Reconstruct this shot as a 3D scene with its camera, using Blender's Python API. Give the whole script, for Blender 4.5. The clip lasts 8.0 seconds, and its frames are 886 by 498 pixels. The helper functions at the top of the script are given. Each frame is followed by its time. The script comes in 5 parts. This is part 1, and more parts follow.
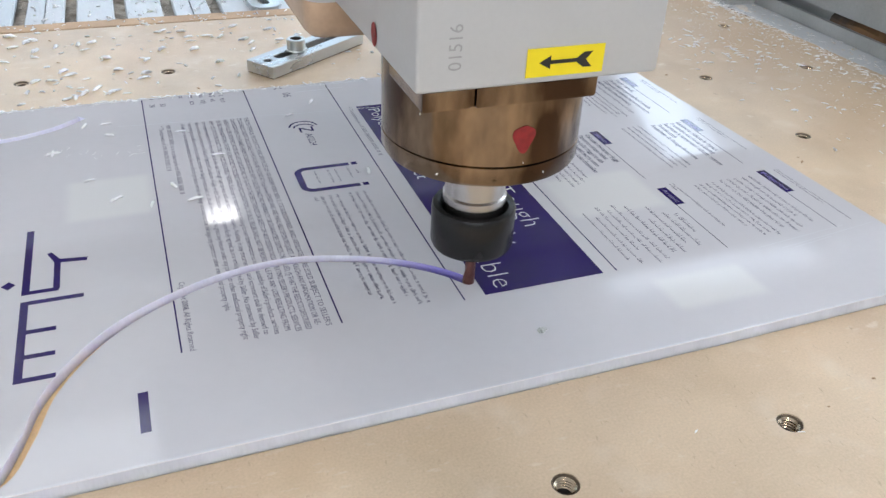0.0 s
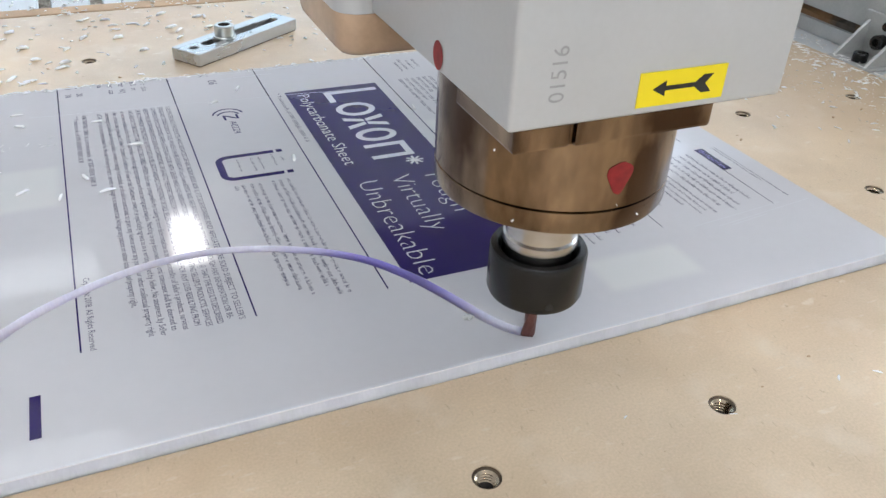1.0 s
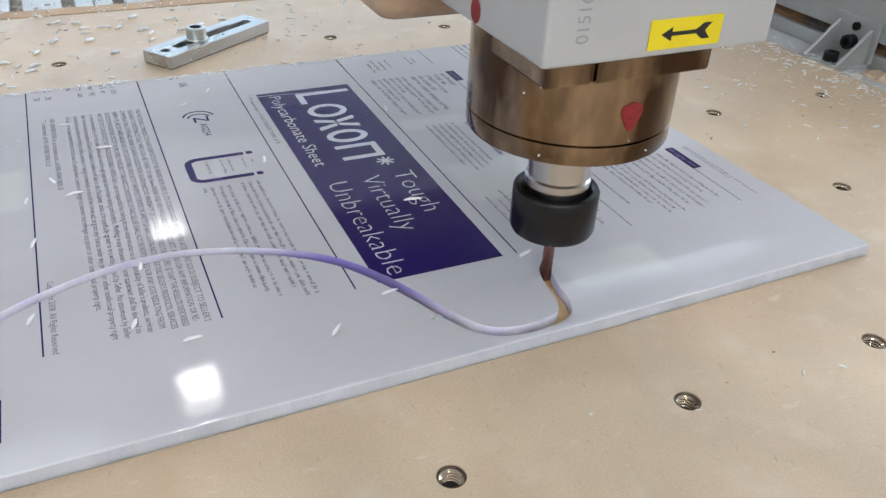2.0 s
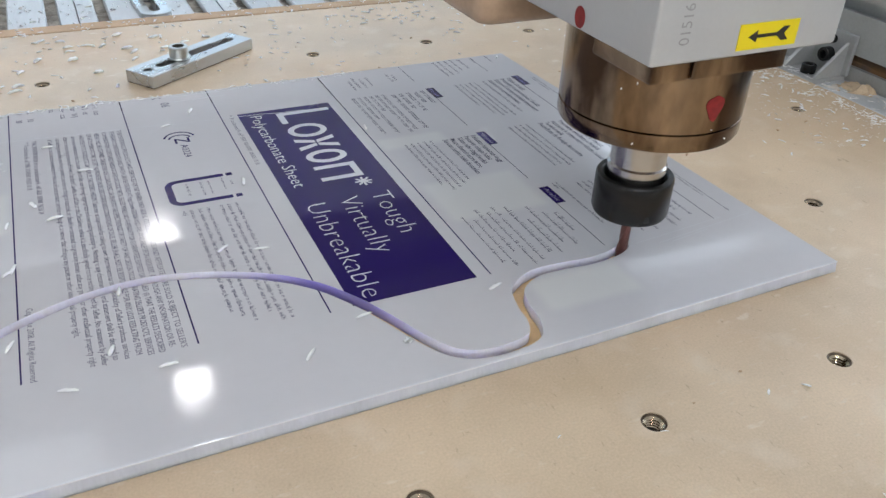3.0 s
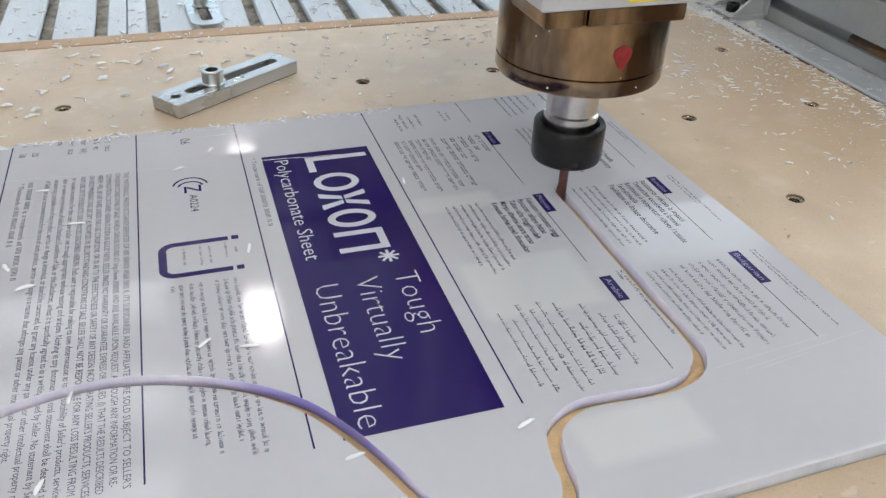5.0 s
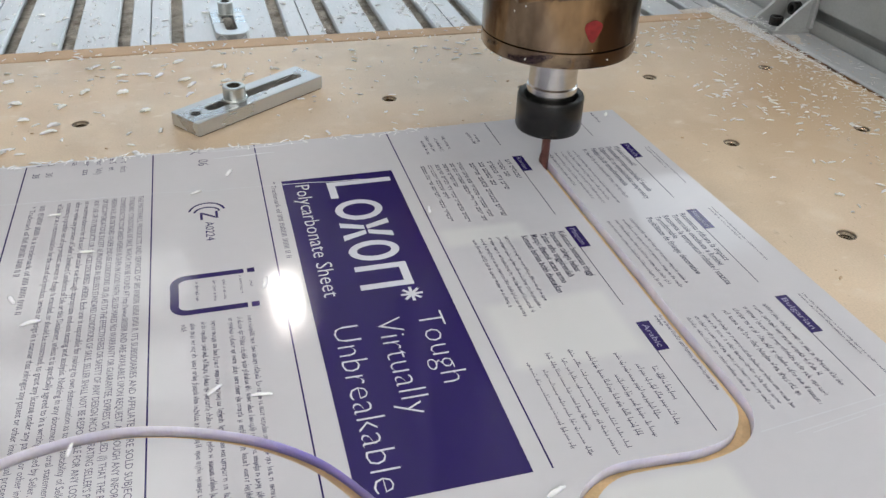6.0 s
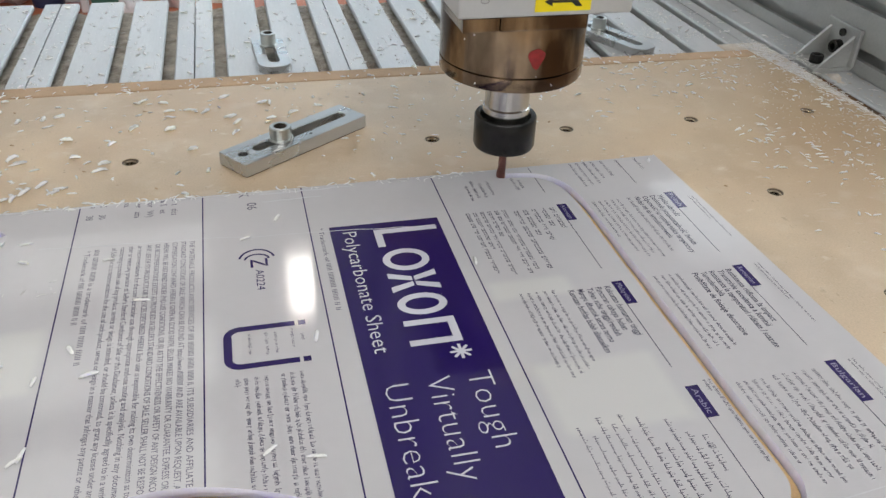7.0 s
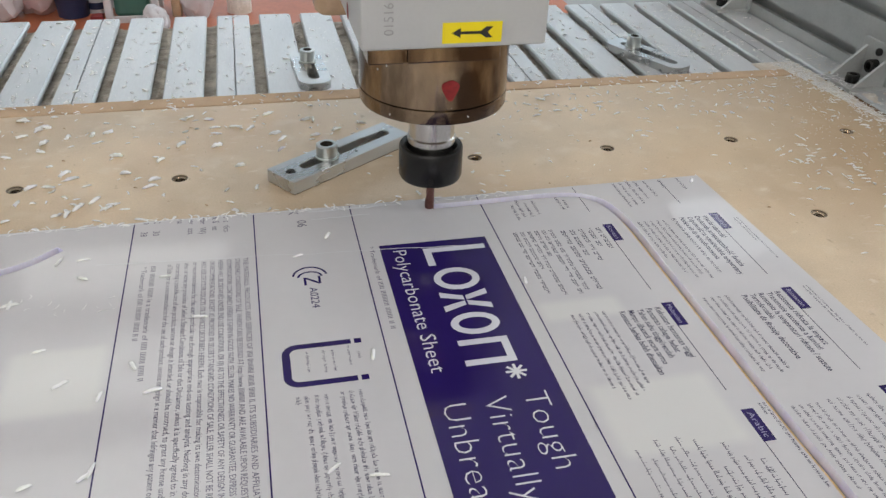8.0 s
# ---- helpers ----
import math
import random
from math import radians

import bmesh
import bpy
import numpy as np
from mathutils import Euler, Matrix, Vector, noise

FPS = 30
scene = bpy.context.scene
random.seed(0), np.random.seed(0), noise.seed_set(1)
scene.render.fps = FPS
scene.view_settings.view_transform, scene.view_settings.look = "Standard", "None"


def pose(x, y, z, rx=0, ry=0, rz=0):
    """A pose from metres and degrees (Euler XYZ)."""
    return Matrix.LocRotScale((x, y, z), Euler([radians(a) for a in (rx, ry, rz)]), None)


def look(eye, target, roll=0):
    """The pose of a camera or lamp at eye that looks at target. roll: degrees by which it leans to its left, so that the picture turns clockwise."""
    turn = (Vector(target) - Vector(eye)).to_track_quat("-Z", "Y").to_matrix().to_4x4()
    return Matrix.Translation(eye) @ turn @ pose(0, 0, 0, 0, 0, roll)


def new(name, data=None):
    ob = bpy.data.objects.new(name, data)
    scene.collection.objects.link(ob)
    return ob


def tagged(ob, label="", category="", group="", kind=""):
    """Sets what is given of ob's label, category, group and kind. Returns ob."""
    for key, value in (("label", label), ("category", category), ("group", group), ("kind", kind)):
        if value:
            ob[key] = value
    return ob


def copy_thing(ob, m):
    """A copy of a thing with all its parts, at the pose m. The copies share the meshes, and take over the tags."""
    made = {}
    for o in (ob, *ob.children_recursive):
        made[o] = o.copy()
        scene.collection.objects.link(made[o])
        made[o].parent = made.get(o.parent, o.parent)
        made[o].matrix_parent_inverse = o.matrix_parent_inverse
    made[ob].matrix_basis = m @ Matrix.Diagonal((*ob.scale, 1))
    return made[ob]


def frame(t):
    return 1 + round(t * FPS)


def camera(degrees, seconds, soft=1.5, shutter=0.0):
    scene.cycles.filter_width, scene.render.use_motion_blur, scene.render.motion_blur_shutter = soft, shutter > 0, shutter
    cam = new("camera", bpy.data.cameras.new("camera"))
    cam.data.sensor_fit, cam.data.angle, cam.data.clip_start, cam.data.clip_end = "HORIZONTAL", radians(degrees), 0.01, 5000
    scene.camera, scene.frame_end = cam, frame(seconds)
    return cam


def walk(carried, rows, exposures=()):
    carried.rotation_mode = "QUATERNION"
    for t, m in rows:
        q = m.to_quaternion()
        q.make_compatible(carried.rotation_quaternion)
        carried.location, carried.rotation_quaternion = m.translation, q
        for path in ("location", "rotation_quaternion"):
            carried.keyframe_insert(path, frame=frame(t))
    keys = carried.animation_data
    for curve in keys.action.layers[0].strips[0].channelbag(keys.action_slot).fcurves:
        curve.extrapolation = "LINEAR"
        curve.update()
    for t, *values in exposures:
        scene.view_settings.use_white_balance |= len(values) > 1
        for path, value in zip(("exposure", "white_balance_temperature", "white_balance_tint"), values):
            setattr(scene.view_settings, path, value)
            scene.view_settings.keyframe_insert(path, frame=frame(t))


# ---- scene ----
# ---------------------------------------------------------------- camera and its walk
cam = camera(56.7, 8.0, soft=1.45)
PATH = [
    (0, (-0.2318, -0.6502, 0.2389), (0.3964, 0.9134, -0.8385), 2.91),
    (0.5, (-0.2196, -0.6423, 0.2287), (0.4566, 0.9003, -0.8498), 3.13),
    (1, (-0.2074, -0.6461, 0.2265), (0.4939, 0.8810, -0.8580), 2.87),
    (1.5, (-0.2061, -0.6484, 0.2268), (0.5103, 0.8702, -0.8598), 2.68),
    (1.7, (-0.2037, -0.6491, 0.2244), (0.5223, 0.8676, -0.8585), 2.84),
    (2.8, (-0.1921, -0.6533, 0.2356), (0.5526, 0.8623, -0.8361), 2.75),
    (3, (-0.1911, -0.6543, 0.2381), (0.5546, 0.8599, -0.8349), 2.64),
    (3.5, (-0.1929, -0.6528, 0.2426), (0.5432, 0.8626, -0.8352), 2.68),
    (4, (-0.1865, -0.6368, 0.2416), (0.4975, 0.8946, -0.8480), 2.67),
    (4.5, (-0.1513, -0.5985, 0.2410), (0.4529, 0.9577, -0.8605), 2.73),
    (4.7, (-0.1384, -0.5879, 0.2394), (0.4401, 0.9774, -0.8630), 2.58),
    (5.8, (-0.1219, -0.5480, 0.2414), (0.3649, 1.0397, -0.8731), 2.04),
    (6, (-0.1203, -0.5446, 0.2424), (0.3630, 1.0455, -0.8703), 2.20),
    (6.5, (-0.1270, -0.5337, 0.2609), (0.3325, 1.0631, -0.8523), 2.40),
    (7, (-0.1327, -0.5302, 0.2647), (0.3063, 1.0799, -0.8376), 2.46),
    (7.5, (-0.1417, -0.5277, 0.2686), (0.2806, 1.0961, -0.8200), 2.40),
    (8, (-0.1538, -0.5267, 0.2710), (0.2564, 1.1043, -0.8113), 2.41),
]
walk(cam, [(t, look(eye, target, roll)) for t, eye, target, roll in PATH],
     exposures=[(0, -0.10, 6220, 12), (0.5, -0.06, 6250, 11), (1, -0.06, 6250, 11), (1.5, -0.14, 6200, 11), (3, -0.34, 6250, 11), (4.5, -0.29, 6350, 11), (6, -0.29, 6650, 11), (6.5, -0.45, 6750, 11), (8, -0.45, 6800, 11)])

# ---------------------------------------------------------------- world and large lights
world = bpy.data.worlds.new("world")
scene.world = world
world.use_nodes = True
wn = world.node_tree
sky = wn.nodes.new("ShaderNodeTexSky")
sky.sky_type, sky.sun_disc = "NISHITA", False
sky.sun_elevation, sky.sun_rotation = radians(40), radians(60)
wn.links.new(sky.outputs[0], wn.nodes["Background"].inputs[0])
wn.nodes["Background"].inputs[1].default_value = 0.05


def area_lamp(name, m, sx, sy, power, colour):
    data = bpy.data.lights.new(name, "AREA")
    data.shape, data.size, data.size_y, data.energy, data.color = "RECTANGLE", sx, sy, power, colour
    ob = new(name, data)
    ob.matrix_world = m
    return ob


# area lamps: daylight assumed from the far and right sides, added fill from behind
area_lamp("assumed_daylight_front", look((0.975, 9.11, 2.0), (0.975, 0, 2.0)), 7.75, 2.4, 205, (0.60, 0.82, 1.0))
area_lamp("assumed_daylight_side", look((5.11, 1.4, 1.5), (0, 1.4, 1.5)), 5.0, 1.8, 166, (0.82, 0.92, 1.0))
area_lamp("rear_fill_light", look((-1.6, -4.11, 1.9), (-1.6, 0, 1.9)), 4.5, 1.9, 102, (0.97, 0.98, 0.98))


# ---------------------------------------------------------------- materials
def shader(name, base, rough=0.5, metal=0.0, vary=0.12, scale=40.0, bump=0.0, fine=400.0, spec=0.5, coat=0.0,
           coat_rough=0.05, wear=None, stretch=(1, 1, 1), rough_vary=0.0, wear_lo=0.55, wear_hi=0.75, wear_scale=9.0,
           bump_dist=0.0005, in_place=False):
    """Principled material with two scales of colour noise, roughness variation and a fine bump."""
    mat = bpy.data.materials.new(name)
    mat.use_nodes = True
    nt = mat.node_tree
    n, l = nt.nodes, nt.links
    p = n["Principled BSDF"]
    p.inputs["Metallic"].default_value = metal
    p.inputs["Specular IOR Level"].default_value = spec
    p.inputs["Coat Weight"].default_value = coat
    p.inputs["Coat Roughness"].default_value = coat_rough
    mp = n.new("ShaderNodeMapping")
    mp.inputs["Scale"].default_value = stretch
    if in_place:
        l.new(n.new("ShaderNodeNewGeometry").outputs["Position"], mp.inputs["Vector"])
    else:
        l.new(n.new("ShaderNodeTexCoord").outputs["Object"], mp.inputs["Vector"])

    def noise_node(s, d):
        t = n.new("ShaderNodeTexNoise")
        t.inputs["Scale"].default_value, t.inputs["Detail"].default_value = s, d
        l.new(mp.outputs[0], t.inputs["Vector"])
        return t

    big, small = noise_node(scale, 4), noise_node(fine, 3)
    mix = n.new("ShaderNodeMath")
    mix.operation = "MULTIPLY_ADD"
    l.new(small.outputs[0], mix.inputs[0])
    mix.inputs[1].default_value = 0.45
    l.new(big.outputs[0], mix.inputs[2])
    ramp = n.new("ShaderNodeMapRange")
    ramp.inputs["From Min"].default_value, ramp.inputs["From Max"].default_value = 0.45, 1.0
    ramp.inputs["To Min"].default_value, ramp.inputs["To Max"].default_value = 1 - vary, 1 + vary
    l.new(mix.outputs[0], ramp.inputs["Value"])
    col = n.new("ShaderNodeVectorMath")
    col.operation = "SCALE"
    col.inputs[0].default_value = base
    l.new(ramp.outputs[0], col.inputs["Scale"])
    out = col.outputs[0]
    if wear:
        w = noise_node(wear_scale, 6)
        r = n.new("ShaderNodeMapRange")
        r.inputs["From Min"].default_value, r.inputs["From Max"].default_value = wear_lo, wear_hi
        l.new(w.outputs[0], r.inputs["Value"])
        m = n.new("ShaderNodeMix")
        m.data_type = "RGBA"
        l.new(r.outputs[0], m.inputs["Factor"])
        l.new(out, m.inputs["A"])
        m.inputs["B"].default_value = (*wear, 1)
        out = m.outputs["Result"]
    l.new(out, p.inputs["Base Color"])
    if rough_vary:
        rr = n.new("ShaderNodeMapRange")
        rr.inputs["To Min"].default_value, rr.inputs["To Max"].default_value = max(0.02, rough - rough_vary), rough + rough_vary
        l.new(big.outputs[0], rr.inputs["Value"])
        l.new(rr.outputs[0], p.inputs["Roughness"])
    else:
        p.inputs["Roughness"].default_value = rough
    if bump:
        b = n.new("ShaderNodeBump")
        b.inputs["Strength"].default_value, b.inputs["Distance"].default_value = bump, bump_dist
        l.new(small.outputs[0], b.inputs["Height"])
        l.new(b.outputs[0], p.inputs["Normal"])
    return mat


def glowing(name, colour, strength):
    mat = bpy.data.materials.new(name)
    mat.use_nodes = True
    p = mat.node_tree.nodes["Principled BSDF"]
    p.inputs["Base Color"].default_value = (0.8, 0.8, 0.8, 1)
    p.inputs["Emission Color"].default_value, p.inputs["Emission Strength"].default_value = (*colour, 1), strength
    return mat


def film_material(name, base, rough):
    """Glossy plastic film that lies in faint waves."""
    mat = shader(name, base, rough, vary=0.025, scale=14, fine=160, spec=0.5, in_place=True)
    nt = mat.node_tree
    n, l = nt.nodes, nt.links
    tc = n.new("ShaderNodeNewGeometry")
    a = n.new("ShaderNodeTexNoise")
    a.inputs["Scale"].default_value, a.inputs["Detail"].default_value = 26, 2
    l.new(tc.outputs["Position"], a.inputs["Vector"])
    sep = n.new("ShaderNodeSeparateXYZ")
    l.new(tc.outputs["Position"], sep.inputs[0])
    off = n.new("ShaderNodeMath")
    off.operation = "ADD"
    off.inputs[1].default_value = 0.30
    l.new(sep.outputs["Y"], off.inputs[0])
    sq = n.new("ShaderNodeMath")
    sq.operation = "MULTIPLY"
    l.new(off.outputs[0], sq.inputs[0])
    l.new(off.outputs[0], sq.inputs[1])
    bow = n.new("ShaderNodeMath")
    bow.operation = "MULTIPLY"
    bow.inputs[1].default_value = 0.12
    l.new(sq.outputs[0], bow.inputs[0])
    tot = n.new("ShaderNodeMath")
    tot.operation = "MULTIPLY_ADD"
    tot.inputs[1].default_value = 0.00006
    l.new(a.outputs[0], tot.inputs[0])
    l.new(bow.outputs[0], tot.inputs[2])
    b = n.new("ShaderNodeBump")
    b.inputs["Strength"].default_value, b.inputs["Distance"].default_value = 1.0, 1.0
    l.new(tot.outputs[0], b.inputs["Height"])
    l.new(b.outputs[0], n["Principled BSDF"].inputs["Normal"])
    return mat


def lit_through(mat, share):
    """Lets light soak through a clear or thin plastic."""
    nt = mat.node_tree
    n, l = nt.nodes, nt.links
    p = n["Principled BSDF"]
    tr = n.new("ShaderNodeBsdfTranslucent")
    l.new(p.inputs["Base Color"].links[0].from_socket, tr.inputs["Color"])
    mix = n.new("ShaderNodeMixShader")
    mix.inputs[0].default_value = share
    l.new(p.outputs[0], mix.inputs[1])
    l.new(tr.outputs[0], mix.inputs[2])
    l.new(mix.outputs[0], n["Material Output"].inputs["Surface"])
    return mat


def board_material():
    """Pale fibreboard: cloudy tone, brown stains, dark and light fibres, dust."""
    mat = shader("mdf", (0.640, 0.500, 0.342), 0.42, vary=0.2, scale=9, fine=900, bump=0.15, wear=(0.47, 0.315, 0.185),
                 wear_lo=0.50, wear_hi=0.90, wear_scale=5, spec=0.45, rough_vary=0.12)
    nt = mat.node_tree
    n, l = nt.nodes, nt.links
    p = n["Principled BSDF"]
    tc = n.new("ShaderNodeTexCoord")
    out = p.inputs["Base Color"].links[0].from_socket
    for scale, stretch, lo, hi, share, colour in ((420, (1, 0.35, 1), 0.66, 0.74, 0.3, (0.25, 0.16, 0.09)), (300, (0.3, 1, 1), 0.64, 0.74, 0.4, (0.74, 0.66, 0.54)),
                                                  (75, (1, 0.6, 1), 0.72, 0.78, 0.45, (0.20, 0.12, 0.07)), (38, (1, 1, 1), 0.56, 0.78, 0.55, (0.74, 0.64, 0.51)),
                                                  (24, (1, 0.7, 1), 0.52, 0.75, 0.35, (0.46, 0.33, 0.20)), (130, (0.5, 1, 1), 0.66, 0.74, 0.40, (0.80, 0.73, 0.62)),
                                                  (210, (1, 1, 1), 0.70, 0.76, 0.45, (0.30, 0.20, 0.12))):
        mp = n.new("ShaderNodeMapping")
        mp.inputs["Scale"].default_value = stretch
        mp.inputs["Location"].default_value = (scale * 0.31, 1.7, 0)
        l.new(tc.outputs["Object"], mp.inputs["Vector"])
        t = n.new("ShaderNodeTexNoise")
        t.inputs["Scale"].default_value, t.inputs["Detail"].default_value = scale, 3
        l.new(mp.outputs[0], t.inputs["Vector"])
        r = n.new("ShaderNodeMapRange")
        r.inputs["From Min"].default_value, r.inputs["From Max"].default_value, r.inputs["To Max"].default_value = lo, hi, share
        l.new(t.outputs[0], r.inputs["Value"])
        m = n.new("ShaderNodeMix")
        m.data_type = "RGBA"
        l.new(r.outputs[0], m.inputs["Factor"])
        l.new(out, m.inputs["A"])
        m.inputs["B"].default_value = (*colour, 1)
        out = m.outputs["Result"]
    # darker brown towards the corner by the side beam, with a noisy edge
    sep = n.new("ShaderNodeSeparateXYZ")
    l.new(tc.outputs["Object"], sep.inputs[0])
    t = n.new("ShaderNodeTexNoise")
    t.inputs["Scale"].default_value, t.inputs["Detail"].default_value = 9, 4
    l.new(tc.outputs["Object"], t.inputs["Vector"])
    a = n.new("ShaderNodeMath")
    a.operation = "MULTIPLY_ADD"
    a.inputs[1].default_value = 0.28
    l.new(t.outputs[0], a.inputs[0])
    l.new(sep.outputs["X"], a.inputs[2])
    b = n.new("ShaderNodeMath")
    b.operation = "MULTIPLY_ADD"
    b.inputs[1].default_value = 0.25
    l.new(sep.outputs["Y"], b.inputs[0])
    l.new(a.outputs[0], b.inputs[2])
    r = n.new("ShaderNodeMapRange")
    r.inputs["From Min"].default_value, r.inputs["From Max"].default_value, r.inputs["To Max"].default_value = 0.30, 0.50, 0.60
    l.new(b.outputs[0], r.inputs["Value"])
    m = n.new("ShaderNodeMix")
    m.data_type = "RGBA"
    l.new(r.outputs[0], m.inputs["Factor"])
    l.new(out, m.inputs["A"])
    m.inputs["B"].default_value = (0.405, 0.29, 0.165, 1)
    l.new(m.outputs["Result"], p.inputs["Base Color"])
    return mat


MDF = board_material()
# brighter than the board: light through the clear sheet, put into the colour
LIT_MDF = shader("lit_mdf", (0.80, 0.57, 0.30), 0.7, vary=0.15, scale=90, fine=900, bump=0.3, spec=0.25)
MDF_EDGE = shader("mdf_edge", (0.54, 0.38, 0.245), 0.75, vary=0.15, scale=30, fine=900, bump=0.2, spec=0.25)
FILM = film_material("masking_film", (0.690, 0.676, 0.692), 0.065)
INK = film_material("violet_ink", (0.022, 0.012, 0.105), 0.065)
INK_TEXT = film_material("dark_ink", (0.15, 0.14, 0.205), 0.065)
PANEL_INK = film_material("panel_ink", (0.085, 0.080, 0.130), 0.065)
CREASE = film_material("creased_film", (0.74, 0.74, 0.76), 0.06)
WHITE_INK = film_material("white_ink", (0.68, 0.68, 0.74), 0.08)
ALU = shader("aluminium", (0.59, 0.61, 0.62), 0.5, metal=0.6, vary=0.10, scale=30, fine=700, bump=0.05, stretch=(1, 0.15, 1), rough_vary=0.1)
ALU_DARK = shader("dull_aluminium", (0.44, 0.45, 0.44), 0.5, metal=0.55, vary=0.12, scale=25, fine=500, bump=0.06, rough_vary=0.1)
BAR_ALU = shader("milled_aluminium", (0.54, 0.55, 0.55), 0.28, metal=0.85, vary=0.06, scale=60, fine=1500, bump=0.08, stretch=(0.2, 1, 1), rough_vary=0.06)
ZINC = shader("zinc_plated_steel", (0.60, 0.62, 0.60), 0.28, metal=1.0, vary=0.15, scale=90, fine=900, bump=0.05)
STEEL = shader("ground_steel", (0.56, 0.54, 0.52), 0.24, metal=1.0, vary=0.08, scale=60, fine=900, stretch=(1, 1, 6), bump=0.04)
# brown mottling, whose dark streaks also paint in mirrored surroundings
BRONZE = shader("oiled_mirroring_steel", (0.33, 0.240, 0.158), 0.15, metal=1.0, vary=0.55, scale=28, fine=150, rough_vary=0.14, wear=(0.080, 0.048, 0.030), wear_lo=0.44, wear_hi=0.58, wear_scale=26, stretch=(1, 1, 0.4), bump=0.03)
BLACK = shader("black_oxide_steel", (0.014, 0.0135, 0.013), 0.24, metal=0.3, vary=0.12, scale=60, fine=900, bump=0.05, rough_vary=0.1)
BIT = shader("coated_carbide", (0.19, 0.085, 0.075), 0.3, metal=0.8, vary=0.25, scale=120, fine=900)
HOUSING = shader("grey_cast_housing", (0.53, 0.53, 0.525), 0.42, metal=0.15, vary=0.04, scale=20, fine=500, bump=0.04, rough_vary=0.08)
BRASS = shader("insert_steel", (0.56, 0.47, 0.34), 0.2, metal=1.0, vary=0.3, scale=200, fine=1500, wear=(0.2, 0.15, 0.1), wear_scale=150)
BIT_RIM = shader("tarnished_rim", (0.16, 0.12, 0.085), 0.35, metal=0.8, vary=0.4, scale=300, fine=1500)
# near-black for recesses and gaps, their shade put into the colour
HOLE_SHADE = shader("hole_shade", (0.05, 0.04, 0.03), 0.45, vary=0.3, scale=200)
YELLOW = shader("yellow_label", (0.86, 0.68, 0.01), 0.35, vary=0.03, scale=60)
BLACK_INK = shader("black_print", (0.02, 0.018, 0.016), 0.45, vary=0.1, scale=80)
GREY_INK = shader("grey_print", (0.34, 0.335, 0.33), 0.5, vary=0.12, scale=300)
TAN = shader("tan_enamel", (0.50, 0.345, 0.225), 0.25, vary=0.15, scale=30, fine=300, wear=(0.30, 0.19, 0.12), wear_scale=25)
RED = shader("red_marker", (0.24, 0.012, 0.012), 0.6, vary=0.25, scale=200)
SLOT_DUST = shader("slot_dust", (0.46, 0.43, 0.37), 0.8, vary=0.3, scale=90, fine=1500, bump=0.8, bump_dist=0.001, wear=(0.24, 0.21, 0.17), wear_lo=0.5, wear_hi=0.68, wear_scale=60)
DUST = shader("swarf_dust", (0.74, 0.70, 0.64), 0.8, vary=0.2, scale=120, fine=2000, bump=0.8, bump_dist=0.001, wear=(0.60, 0.52, 0.42), wear_lo=0.5, wear_hi=0.68, wear_scale=14)
ORANGE_DUST = shader("wood_dust", (0.58, 0.45, 0.30), 0.85, vary=0.25, scale=120, fine=1500, bump=0.8, bump_dist=0.001)
BROWN_DUST_AND_SHADE = shader("brown_dust", (0.10, 0.085, 0.07), 0.9, vary=0.35, scale=90, fine=1500, bump=0.6, wear=(0.22, 0.12, 0.055), wear_lo=0.5, wear_hi=0.56, wear_scale=9)
ORANGE = shader("orange_mat", (0.45, 0.13, 0.055), 0.5, vary=0.2, scale=6, fine=60, bump=0.1)
CONCRETE = shader("floor_concrete", (0.30, 0.29, 0.275), 0.45, vary=0.2, scale=2, fine=60, bump=0.05)
PLASTER = shader("wall_paint", (0.72, 0.72, 0.70), 0.7, vary=0.05, scale=1.5, fine=60, bump=0.05)
CEILING = shader("ceiling_paint", (0.76, 0.71, 0.70), 0.7, vary=0.05, scale=1.2, fine=60, bump=0.05)
BLUE = shader("dark_blue_plastic", (0.02, 0.03, 0.08), 0.4, vary=0.2, scale=8)
GREEN = shader("green_machine_paint", (0.05, 0.14, 0.11), 0.4, vary=0.2, scale=8)
PALE = shader("pale_sacking", (0.62, 0.60, 0.62), 0.7, vary=0.12, scale=10, bump=0.3)
PINK = shader("pink_sacking", (0.55, 0.42, 0.42), 0.8, vary=0.15, scale=10, bump=0.3)
PANE = bpy.data.materials.new("window_glass")
PANE.use_nodes = True
PANE.node_tree.nodes["Principled BSDF"].inputs["Transmission Weight"].default_value = 1.0
PANE.node_tree.nodes["Principled BSDF"].inputs["Roughness"].default_value = 0.0
PANEL = glowing("led_panel", (1.0, 0.98, 0.95), 33)
SKYLIGHT = glowing("skylight_sheet", (0.93, 0.98, 0.97), 2.7)
BLUE_SKYLIGHT = glowing("clear_skylight", (0.72, 0.86, 1.0), 5.0)
DIM_GLOW = glowing("dusty_skylight", (0.80, 0.90, 1.0), 2.4)



def milky(name, base, rough):
    """Cut faces of clear plastic under film: light soaks a few millimetres into them."""
    mat = shader(name, base, rough, vary=0.10, scale=70, fine=900, bump=0.15, stretch=(1, 1, 0.2))
    p = mat.node_tree.nodes["Principled BSDF"]
    p.inputs["Subsurface Weight"].default_value = 1.0
    p.inputs["Subsurface Radius"].default_value = (1.0, 0.97, 1.1)
    p.inputs["Subsurface Scale"].default_value = 0.006
    return mat


CHIP = milky("plastic_swarf", (0.97, 0.965, 0.95), 0.2)
CHIP.node_tree.nodes["Principled BSDF"].inputs["Subsurface Scale"].default_value = 0.0009
PC = milky("polycarbonate", (0.60, 0.61, 0.66), 0.2)
